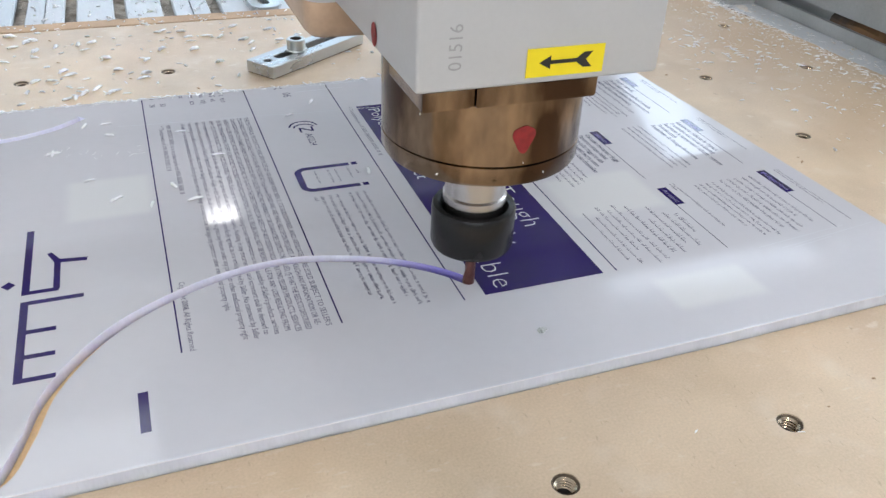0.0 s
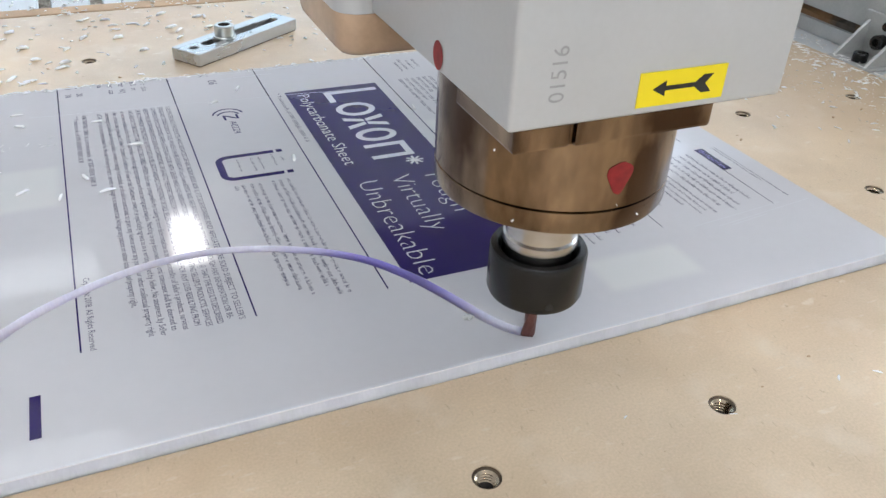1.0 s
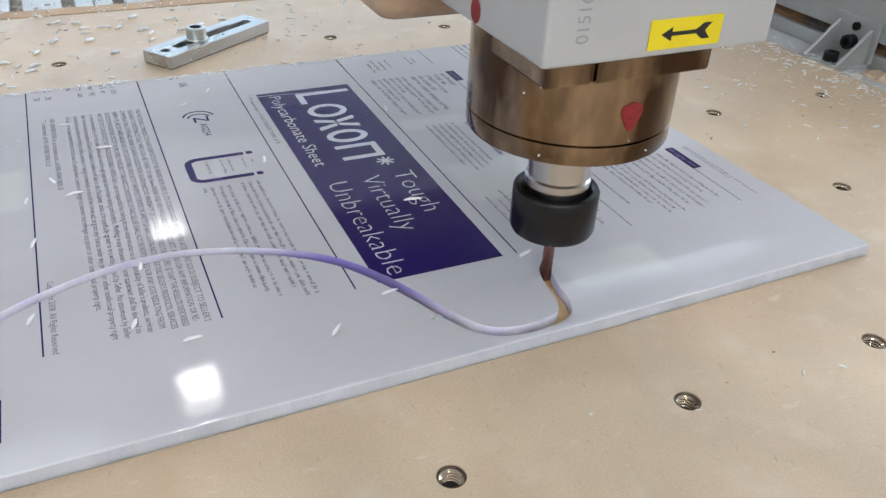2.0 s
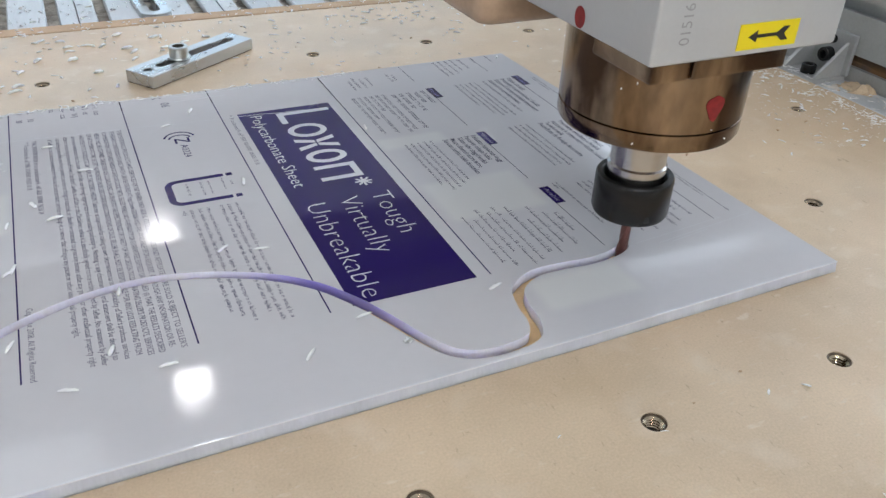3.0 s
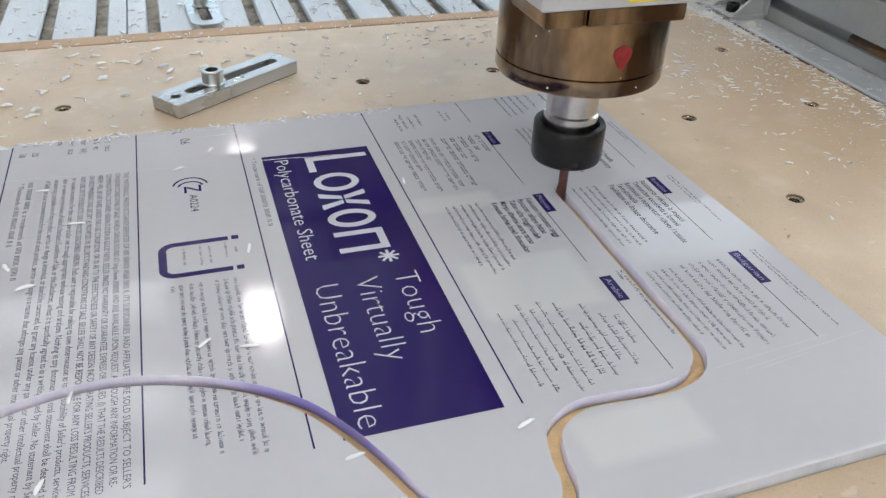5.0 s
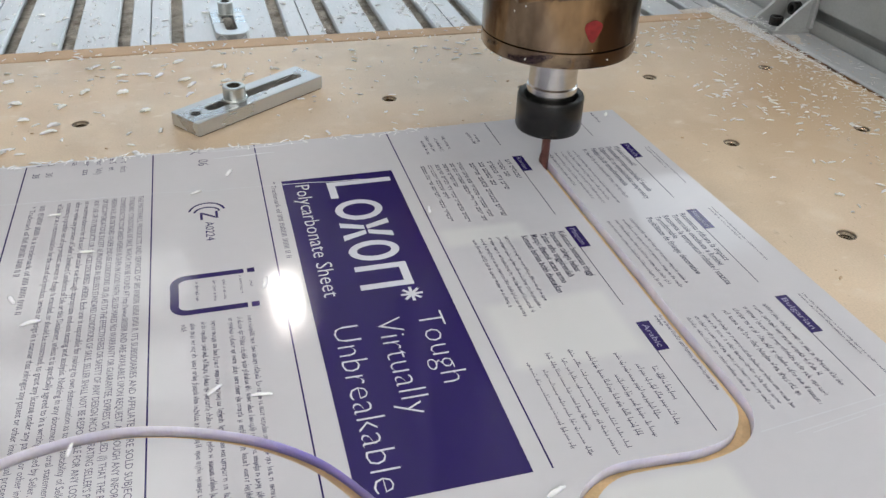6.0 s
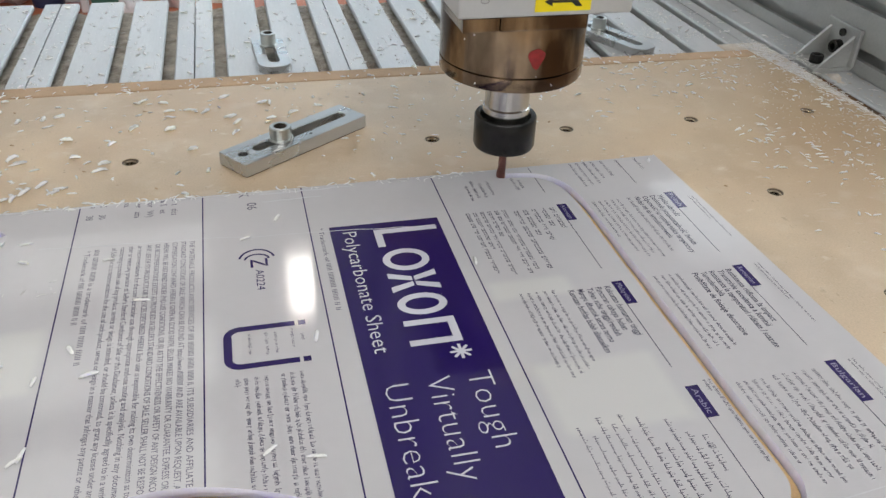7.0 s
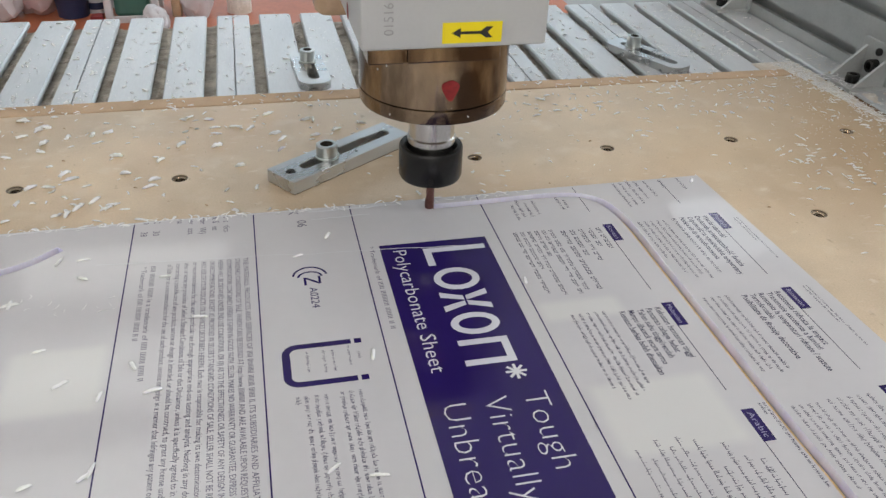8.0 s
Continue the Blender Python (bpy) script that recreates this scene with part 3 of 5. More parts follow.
def side_beam():
    """The upright beam along the table's side, with two T-slots in its inner face."""
    x0, x1 = 0.447, 0.497
    pts = [(x0, BED + 0.0002)]
    for z in (0.0005, 0.046):
        a, b = z - 0.0055, z + 0.0055
        pts += [(x0, a), (x0 + 0.005, a), (x0 + 0.005, a - 0.005), (x0 + 0.013, a - 0.005), (x0 + 0.013, b + 0.005), (x0 + 0.005, b + 0.005), (x0 + 0.005, b), (x0, b)]
    pts += [(x0, 0.068), (x1, 0.068), (x1, BED + 0.0002)]
    bm = bmesh.new()
    rows = [[bm.verts.new((x, y, z)) for x, z in pts] for y in (-0.95, 0.70)]
    n = len(pts)
    for i in range(n):
        bm.faces.new((rows[0][i], rows[0][(i + 1) % n], rows[1][(i + 1) % n], rows[1][i]))
    for r in rows:
        bm.faces.new(r)
    bmesh.ops.recalc_face_normals(bm, faces=bm.faces)
    tagged(mesh_object("side_beam", bm, ALU_DARK), "grey aluminium side beam with T-slots beside the table", "beam")


side_beam()


def angle_bracket(y, first=[]):
    """A cast corner bracket with two gussets and two bolts."""
    if not first:
        ob = new("angle_bracket")
        part("base_plate", boxed(-0.043, 0, -0.0215, 0.0215, 0, 0.004, bevel=0.0006), ALU_DARK, ob)
        part("back_plate", boxed(-0.004, 0, -0.0245, 0.0245, 0.0041, 0.041, bevel=0.0008), ALU_DARK, ob)
        for s in (-1, 1):
            bm = bmesh.new()
            tri = [(-0.0365, 0.0041), (-0.0042, 0.0041), (-0.0042, 0.0335)]
            ys = (s * 0.0195, s * 0.0163)
            r = [[bm.verts.new((x, yy, z)) for x, z in tri] for yy in ys]
            bm.faces.new(r[0])
            bm.faces.new(r[1])
            for i in range(3):
                bm.faces.new((r[0][i], r[0][(i + 1) % 3], r[1][(i + 1) % 3], r[1][i]))
            bmesh.ops.recalc_face_normals(bm, faces=bm.faces)
            part("gusset", bm, ALU_DARK, ob)
        part("bolt", lathe([(0, 0.0041), (0.0065, 0.0041), (0.0065, 0.011), (0.006, 0.012), (0.0035, 0.012), (0.003, 0.008), (0, 0.008)], 24, -0.0275, -0.003), BLACK, ob, "black socket bolt")
        bm = lathe([(0, 0), (0.0065, 0), (0.0065, 0.007), (0.006, 0.008), (0.0035, 0.008), (0.003, 0.004), (0, 0.004)], 24)
        bmesh.ops.rotate(bm, verts=bm.verts, cent=(0, 0, 0), matrix=Matrix.Rotation(radians(-90), 3, "Y"))
        bmesh.ops.translate(bm, verts=bm.verts, vec=(-0.0041, -0.001, 0.0185))
        part("bolt", bm, BLACK, ob, "black socket bolt")
        bm = lathe([(0, 0), (0.0038, 0), (0.0038, 0.0025), (0, 0.0025)], 16)
        bmesh.ops.rotate(bm, verts=bm.verts, cent=(0, 0, 0), matrix=Matrix.Rotation(radians(-90), 3, "Y"))
        bmesh.ops.translate(bm, verts=bm.verts, vec=(-0.0041, -0.002, 0.0325))
        part("screw", bm, BLACK, ob, "small black screw")
        tagged(ob, "grey cast angle bracket bolted between table and side beam", "bracket", "brackets of the side beam")
        ob.matrix_world = pose(0.4465, y, BED + 0.0001)
        first.append(ob)
    else:
        copy_thing(first[0], pose(0.4465, y, BED + 0.0001))


for y in (-0.1445, 0.135, 0.392, -0.44):
    angle_bracket(y)


# ---------------------------------------------------------------- clamps
def hex_socket_bolt(parent, x, y, z0, r=0.0066, h=0.0085):
    bolt = part("bolt", lathe([(0, z0), (r, z0), (r, z0 + h - 0.0008), (r - 0.0008, z0 + h), (r * 0.62, z0 + h), (r * 0.62, z0 + h - 0.0005)], 32, x, y), ZINC, parent, "zinc-plated socket head bolt", smooth=True)
    bm = lathe([(r * 0.60, z0 + h - 0.0002), (r * 0.55, z0 + h - 0.004), (0, z0 + h - 0.004)], 6, x, y)
    part("socket", bm, HOLE_SHADE, bolt)
    return bolt


def rounded(x0, x1, y0, y1, r, n=6):
    pts = []
    for cx, cy, a in ((x1 - r, y1 - r, 0), (x0 + r, y1 - r, 90), (x0 + r, y0 + r, 180), (x1 - r, y0 + r, 270)):
        for k in range(n + 1):
            t = radians(a + 90 * k / n)
            pts.append((cx + r * math.cos(t), cy + r * math.sin(t)))
    return pts


def plate_with_holes(outline, holes, z0, z1):
    vs, fs = [Vector(p) for p in outline], [list(range(len(outline)))]
    for h in holes:
        fs.append(list(range(len(vs), len(vs) + len(h))))
        vs += [Vector(p) for p in h]
    ov, _, of, _, _, src = delaunay_2d_cdt(vs, [], fs, 1, 1e-7)
    faces = [list(f) for f, s in zip(of, src) if list(s) == [0]]
    bm = extruded([tuple(v) for v in ov], faces, z0, z1)
    rim = [e for e in bm.edges if e.calc_face_angle(0) > 1.2 and all(abs(v.co.z - z1) < 1e-6 for v in e.verts)]
    bmesh.ops.bevel(bm, geom=rim, offset=0.0004, segments=1, affect="EDGES")
    return bm


def circle(cx, cy, r, n=20):
    return [(cx + r * math.cos(2 * math.pi * k / n), cy + r * math.sin(2 * math.pi * k / n)) for k in range(n)]


def clamp_bar():
    """The slotted clamp bar that lies loose on the board."""
    ob = empty("clamp_bar", pose(-0.0977, 0.0065, 0.0, 0, 0, 35.8), label="milled aluminium clamp bar with slot and bolt, on the spoilboard", category="clamp")
    hw, hl, h = 0.0142, 0.0557, 0.0099
    slot = rounded(-0.0375, 0.0465, -0.0042, 0.0042, 0.0041)
    body = plate_with_holes(rounded(-hl, hl, -hw, hw, 0.0010, 3), [slot, circle(-0.0462, 0, 0.0036)], 0.0009, h)
    part("bar", body, BAR_ALU, ob)
    # thin inset layer, coloured dark for the shadow gap under the bar
    part("foot", plate_with_holes(rounded(-hl + 0.0007, hl - 0.0007, -hw + 0.0007, hw - 0.0007, 0.0008, 2), [slot], 0.0, 0.00088), HOLE_SHADE, ob, "dark undercut edge")
    u = -0.0135
    part("washer", lathe([(0.0045, h), (0.0086, h), (0.0088, h + 0.0006), (0.0086, h + 0.0012), (0.0045, h + 0.0012)], 32, u, 0), ZINC, ob)
    hex_socket_bolt(ob, u, 0, h + 0.0012, 0.0076, 0.0085)
    part("stud", lathe([(0, 0.0), (0.0034, 0.0), (0.0034, h)], 16, u, 0), ZINC, ob)
    bm = bmesh.new()
    for k in range(15):
        c = -0.0185 + k * 0.0022 + (0.0135 if k > 1 else 0)
        lathe([(0, h - 0.0010), (0.0009, h - 0.0006), (0.0009, h + 0.0003), (0, h + 0.0009)], 8, c, 0.0045, bm)
    part("thread_marks", bm, ZINC, ob, "bright threads along the slot")
    part("dent", prism(circle(0.0065, -0.0085, 0.0012, 10), h, h + 0.00012), HOLE_SHADE, ob)


clamp_bar()


def table_clamp(m, length, bolt_y):
    ob = empty("table_clamp", m, label="slotted aluminium clamp plate bolted to the router table", category="clamp", group="clamps on the table")
    body = plate_with_holes(rounded(-0.0150, 0.0150, 0, length, 0.0125), [rounded(-0.0050, 0.0050, 0.012, length - 0.014, 0.0049)], 0.0, 0.0075)
    part("plate", body, BAR_ALU, ob)
    part("washer", lathe([(0.0045, 0.0075), (0.0085, 0.0075), (0.0085, 0.009), (0.0045, 0.009)], 28, 0, bolt_y), ZINC, ob)
    hex_socket_bolt(ob, 0, bolt_y, 0.009, 0.0072, 0.0105)


table_clamp(pose(-0.099, 0.188, BED, 0, 0, 3), 0.085, 0.058)
table_clamp(pose(0.266, 0.183, BED, 0, 0, 24), 0.10, 0.070)


# ---------------------------------------------------------------- the sheet
TOP = 0.006
SHEET = [(-0.452, -0.4195), (-0.20, -0.4186), (0.00, -0.4178), (0.1612, -0.4145), (0.1545, -0.24), (0.1462, -0.0635), (-0.10, -0.0665), (-0.452, -0.068)]
sheet = empty("polycarbonate_sheet", pose(0, 0, 0), label="polycarbonate sheet under white printed film, partly cut out", category="plastic sheet")
(points, stay), on_strip = divide(SHEET, [list(range(len(SHEET)))])


def coated(ob):
    """Film on the upward faces of a piece of the sheet."""
    for m in (FILM, CUT):
        ob.data.materials.append(m)
    for f in ob.data.polygons:
        x, y = f.center.x, f.center.y
        if f.normal.z > 0.9:
            f.material_index = 1
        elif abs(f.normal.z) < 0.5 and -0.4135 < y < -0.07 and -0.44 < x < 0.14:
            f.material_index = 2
    return ob


slab = extruded(points, stay, 0.0, TOP)
for v in slab.verts:
    if v.co.y < -0.4140 and v.co.x < 0.1625:
        v.co.y += -0.0009 if v.co.z < 0.001 else 0.0003
coated(part("body", slab, PC, sheet, "lavender-edged polycarbonate with white film on top"))
lip, lr = bmesh.new(), random.Random(9)
for (ax, ay), (bx, by) in zip(SHEET[:4], SHEET[1:4]):
    n = int((bx - ax) / 0.004)
    rows = []
    for k in range(n + 1):
        u = k / n
        x, y = ax + (bx - ax) * u, ay + (by - ay) * u
        h, w = 0.00008 + 0.0001 * lr.random(), 0.0004 + 0.0003 * lr.random()
        rows.append([lip.verts.new(p) for p in ((x, y - 0.0003, TOP - 0.0004), (x, y - 0.0003, TOP + h), (x, y + w, TOP + h * 0.8), (x, y + w + 0.0004, TOP + 0.00005))])
    for p, q in zip(rows, rows[1:]):
        for k in range(3):
            lip.faces.new((p[k], q[k], q[k + 1], p[k + 1]))
part("film_edge", lip, CREASE, sheet, "lifted edge of the film")
# strip along the kerf floor, coloured as if lit through the sheet
groove = bmesh.new()
cut = []
for k in range(0, len(LINE), 2):
    c = LINE[k]
    pair = []
    for q in (-1, 1):
        p = c + (Vector(side(k, q)) - c) * 0.97
        pair.append(groove.verts.new((p.x, p.y, 0.0003)))
    cut.append(pair)
for p, q in zip(cut, cut[1:]):
    groove.faces.new((p[0], p[1], q[1], q[0]))
bmesh.ops.recalc_face_normals(groove, faces=groove.faces)
groove.normal_update()
for f in groove.faces:
    if f.normal.z < 0:
        f.normal_flip()
part("kerf_floor", groove, LIT_MDF, BOARD, "freshly milled orange groove")
STRIP = {}
for k, ring in enumerate(PLUGS):
    c = [sum(p[0] for p in ring) / len(ring), sum(p[1] for p in ring) / len(ring)]
    ring = [(p[0] - c[0], p[1] - c[1]) for p in ccw(ring)]
    ob = coated(part("uncut_strip", prism(ring, 0.0, TOP), PC, sheet))
    ob.matrix_local = pose(c[0], c[1], 0)
    STRIP[len(OPEN) + k] = (ob, c)


def ink(name, points, faces, material, parent=None, label="", z=TOP + 0.00008):
    """Print on the film, cut where the kerf runs."""
    (pts, stay), lie = divide(points, faces)
    ob = None
    if stay:
        ob = part(name, flat(pts, stay, z), material, parent or sheet, label)
    for k, (p2, f2) in lie.items():
        if k in STRIP:
            strip, c = STRIP[k]
            part(name, flat([(x - c[0], y - c[1]) for x, y in p2], f2, z), material, strip)
    return ob


def rect(x0, x1, y0, y1):
    return [(x0, y0), (x1, y0), (x1, y1), (x0, y1)]


def ink_rects(name, rects, material, parent=None, label="", z=TOP + 0.00008):
    pts, faces = [], []
    for r in rects:
        faces.append(list(range(len(pts), len(pts) + len(r))))
        pts += r
    return ink(name, pts, faces, material, parent, label, z)


def ink_text(name, words, base, start, end, height, material, parent=None, label="", z=TOP + 0.0001, thin=0.0):
    """Words that read towards -y with their tops to +x, from start to end, on the base line."""
    cu = bpy.data.curves.new("words", "FONT")
    cu.body, cu.size, cu.resolution_u, cu.offset = words, 1.0, 2, -thin
    tmp = bpy.data.objects.new("words", cu)
    scene.collection.objects.link(tmp)
    dg = bpy.context.evaluated_depsgraph_get()
    me = tmp.evaluated_get(dg).to_mesh()
    xs = [v.co.x for v in me.vertices]
    x0, x1 = min(xs), max(xs)
    sx = (start - end) / (x1 - x0) if end is not None else height
    pts = [(base + v.co.y * height, start - (v.co.x - x0) * sx) for v in me.vertices]
    faces = [list(p.vertices) for p in me.polygons]
    faces = [f if sum(pts[f[i - 1]][0] * pts[f[i]][1] - pts[f[i]][0] * pts[f[i - 1]][1] for i in range(len(f))) > 0 else f[::-1] for f in faces]
    tmp.evaluated_get(dg).to_mesh_clear()
    bpy.data.objects.remove(tmp)
    bpy.data.curves.remove(cu)
    return ink(name, pts, faces, material, parent, label, z)


rng = random.Random(5)


def bars(x, start, end, height=0.0015, letter=0.00072, ink_share=0.55):
    """A line of small print as plain bars, a narrow one or two for each letter, grouped like words."""
    out, y = [], start
    while y > end:
        for _ in range(rng.randint(2, 9)):
            w = letter * rng.choice((0.7, 0.9, 1.0, 1.0, 1.15))
            if y - w < end:
                break
            low = rng.choice((0.0, 0.0, 0.0, 0.0, -0.22))
            h = rng.choice((0.62, 0.62, 0.66, 0.66, 1.0))
            stem = w * ink_share * 0.5
            out.append(rect(x + height * low, x + height * h, y - stem, y))
            kind = rng.random()
            if kind < 0.45:
                out.append(rect(x, x + height * 0.64, y - w * 0.82, y - w * 0.82 + stem))
            elif kind < 0.8:
                z = rng.choice((0.0, 0.25, 0.48))
                out.append(rect(x + height * z, x + height * (z + 0.17), y - w * 0.82, y - stem))
            y -= w
        y -= letter * 0.95
    return out


# violet banner and its words
ink_rects("banner", [rect(-0.0905, -0.0250, -0.3570, -0.1178)], INK, label="solid violet banner")


def ring(cx, cy, rx, ry, t, n=20, a0=0, a1=360):
    """Quads of an oval ring or arc."""
    out = []
    for k in range(n):
        a, b = radians(a0 + (a1 - a0) * k / n), radians(a0 + (a1 - a0) * (k + 1) / n)
        out.append(ccw([(cx + rx * math.cos(a), cy + ry * math.sin(a)), (cx + rx * math.cos(b), cy + ry * math.sin(b)),
                        (cx + (rx - t) * math.cos(b), cy + (ry - t) * math.sin(b)), (cx + (rx - t) * math.cos(a), cy + (ry - t) * math.sin(a))]))
    return out


Z2 = TOP + 0.00016
ST = 0.0042
mark_shapes = [rect(-0.0655, -0.0280, -0.1302, -0.1255), rect(-0.0655, -0.0611, -0.1440, -0.1302)]
mark_shapes += ring(-0.0525, -0.1585, 0.0132, 0.0108, ST)
for s1 in (-1, 1):
    for s2 in (-1, 1):
        mark_shapes.append(ccw([(-0.0525 + s1 * 0.0132, -0.1795 + s2 * 0.0090), (-0.0525 + s1 * 0.0132, -0.1795 + s2 * 0.0042), (-0.0525 + s1 * 0.0006, -0.1795 + s2 * 0.0003), (-0.0525 + s1 * 0.0006, -0.1795 + s2 * 0.0042)]))
mark_shapes += ring(-0.0525, -0.2000, 0.0132, 0.0092, ST)
mark_shapes += [rect(-0.0655, -0.0393, -0.2172, -0.2130), rect(-0.0655, -0.0393, -0.2328, -0.2286), rect(-0.0435, -0.0393, -0.2286, -0.2172)]
ink_rects("product_mark", mark_shapes, WHITE_INK, label="white shapes of a product mark", z=Z2)
star = []
sc, sw = Vector((-0.0425, -0.2405)), 0.00075
for k in range(8):
    a = radians(45 * k)
    d, e = Vector((math.cos(a), math.sin(a))), Vector((-math.sin(a), math.cos(a)))
    star.append(ccw([tuple(sc + d * i + e * sw * j) for i, j in ((sw / math.tan(radians(22.5)), -1), (0.0054, -1), (0.0054, 1), (sw / math.tan(radians(22.5)), 1))]))
star.append(circle(*sc, sw / math.sin(radians(22.5)), 8))
star[-1] = [tuple(sc + (Matrix.Rotation(radians(22.5), 2) @ (Vector(p) - sc))) for p in star[-1]]
ink_rects("asterisk", star, WHITE_INK, z=Z2)
ink_text("lettering", "Polycarbonate Sheet", -0.0835, -0.1250, -0.2345, 0.0118, WHITE_INK, z=Z2, thin=0.006)
ink_text("lettering", "Tough", -0.0445, -0.2560, -0.3035, 0.0176, WHITE_INK, z=Z2, thin=0.02)
ink_text("lettering", "Virtually", -0.0640, -0.2560, -0.3180, 0.0176, WHITE_INK, z=Z2, thin=0.02)
ink_text("lettering", "Unbreakable", -0.0838, -0.2575, -0.3530, 0.0176, WHITE_INK, z=Z2, thin=0.02)

# long rules between the columns
for x, end in ((-0.2330, -0.358), (-0.1622, -0.358), (-0.1018, -0.358), (-0.0172, -0.357)):
    ink_rects("rule", [rect(x - 0.00036, x + 0.00036, end, -0.0672)], INK)

# conditions of sale, in small print
LEGAL = [
    "THE MATERIALS, PRODUCTS AND SERVICES OF IIIII IIIIIIIIIII IIIIIIII IIIIIII II, ITS SUBSIDIARIES AND AFFILIATES, ARE SOLD SUBJECT TO SELLER'S",
    "STANDARD CONDITIONS OF SALE, WHICH CAN BE FOUND AT http://www.IIIIIIIIIIII AND ARE AVAILABLE UPON REQUEST. ALTHOUGH ANY INFORMATION OR RE-",
    "COMMENDATION CONTAINED HEREIN IS GIVEN IN GOOD FAITH, SELLER MAKES NO WARRANTY OR GUARANTEE, EXPRESS OR IMPLIED, (I) THAT THE RESULTS DESCRIBED",
    "HEREIN WILL BE OBTAINED UNDER END-USE CONDITIONS, OR (II) AS TO THE EFFECTIVENESS OR SAFETY OF ANY DESIGN INCORPORATING SELLER'S PRODUCTS, SERVICES",
    "OR RECOMMENDATIONS. EXCEPT AS PROVIDED IN SELLER'S STANDARD CONDITIONS OF SALE, SELLER SHALL NOT BE RESPONSIBLE FOR ANY LOSS RESULTING FROM",
    "ANY USE OF ITS PRODUCTS OR SERVICES DESCRIBED HEREIN. Each user is responsible for making its own determination as to the suitability of Seller's products, services",
    "or recommendations for the user's particular use through appropriate end-use testing and analysis. Nothing in any document or oral statement shall be deemed to",
    "alter or waive any provision of Seller's Standard Conditions of Sale or this Disclaimer, unless it is specifically agreed to in a writing signed by Seller. No statement by Seller",
    "concerning a possible use of any product, service or design is intended, or should be construed, to grant any license under any patent or other intellectual property right",
    "of Seller or as a recommendation for the use of such product, service or design in a manner that infringes any patent or other intellectual property right.",
]
ENDS = (-0.358, -0.356, -0.358, -0.358, -0.356, -0.357, -0.356, -0.358, -0.357, -0.334)
for k, (words, end) in enumerate(zip(LEGAL, ENDS)):
    ink_text("small_print", words, -0.1695 - k * 0.00463, -0.1175, end, 0.0040, INK_TEXT)
ink_text("small_print", "IIIII IIIIIIIIII IIIIIII is a trademark of IIIII IIIIIII IIIIII II", -0.2203, -0.1175, -0.215, 0.0040, INK_TEXT)
ink_text("small_print", "* Trademark of IIIII IIIIIIIIII IIIIIII II II", -0.2251, -0.1175, -0.184, 0.0040, INK_TEXT)
ink_text("small_print", "Copyright 2008. All Rights Reserved", -0.2295, -0.304, -0.358, 0.0040, INK_TEXT)

# approval mark and the U-shaped emblem
mark = ring(-0.1335, -0.1435, 0.0102, 0.0107, 0.0012, 16, 12, 168) + ring(-0.1335, -0.1435, 0.0072, 0.0060, 0.0012, 14, 5, 175)
mark += [rect(-0.1292, -0.1278, -0.1503, -0.1428), rect(-0.1372, -0.1358, -0.1510, -0.1434), ccw([(-0.1293, -0.1503), (-0.1293, -0.1484), (-0.1357, -0.1434), (-0.1357, -0.1453)])]
ink_rects("approval_mark", mark, INK)
ink_text("lettering", "A0224", -0.1348, -0.1535, -0.1722, 0.0064, INK)
u = [rect(-0.1455, -0.1185, -0.2052, -0.2015), rect(-0.1455, -0.1185, -0.2330, -0.2293), rect(-0.1532, -0.1492, -0.2255, -0.2090)]
u += ring(-0.1455, -0.2092, 0.0077, 0.0077, 0.0038, 8, 90, 180) + ring(-0.1455, -0.2253, 0.0077, 0.0077, 0.0038, 8, 180, 270)
u += [rect(-0.1168, -0.1132, -0.2052, -0.2015), rect(-0.1168, -0.1132, -0.2330, -0.2293)]
ink_rects("emblem", u, INK, label="violet U-shaped emblem with two dots")
small = []
for x, a, b in ((-0.1162, -0.212, -0.218), (-0.1210, -0.2068, -0.2222), (-0.1290, -0.2085, -0.2245), (-0.1335, -0.2080, -0.2250), (-0.1415, -0.2080, -0.2240)):
    small += bars(x, a, b, 0.0017, 0.0009)
ink_rects("small_print", small, INK_TEXT)
for x, end in ((-0.1195, -0.3555), (-0.1240, -0.355), (-0.1280, -0.347), (-0.1355, -0.351), (-0.1400, -0.347), (-0.1445, -0.341), (-0.1485, -0.2455)):
    ink_rects("small_print", bars(x, -0.2395, end, 0.0024, 0.00105), INK_TEXT)
ink_text("small_print", "* Trademark of IIIII IIIIIIIIII IIIIIII II II", -0.0968, -0.1175, -0.197, 0.0040, INK_TEXT)

# words in the far margin
for x, first, words in ((-0.2285, "9", "38"), (-0.2215, "2", "30"), (-0.2080, "ha", ""), (-0.2013, "ter", "aza"), (-0.1944, "cor", "W)"), (-0.1870, "& S", "et"), (-0.1803, "e  t", "tics")):
    ink_text("lettering", first, x, -0.0676, None, 0.0056, INK_TEXT)
    if words:
        ink_text("lettering", words, x, -0.0792, None, 0.0056, INK_TEXT)
ink_text("lettering", "K", -0.1405, -0.0680, None, 0.0086, INK_TEXT)
ink_text("lettering", "06", -0.1362, -0.0805, None, 0.0086, INK_TEXT)


# language panels
def panel(x, y, words, width=0.0065, box_len=0.0205, rule_end=None):
    ink_rects("label_box", [rect(x, x + width, y - box_len, y)], INK, label="violet language label")
    ink_text("lettering", words, x + width * 0.30, y - 0.0022, y - box_len + 0.0022, width * 0.66, LABEL_INK, z=Z2)
    ink_rects("rule", [rect(x + 0.0001, x + 0.0006, rule_end, y - box_len)], PANEL_INK)


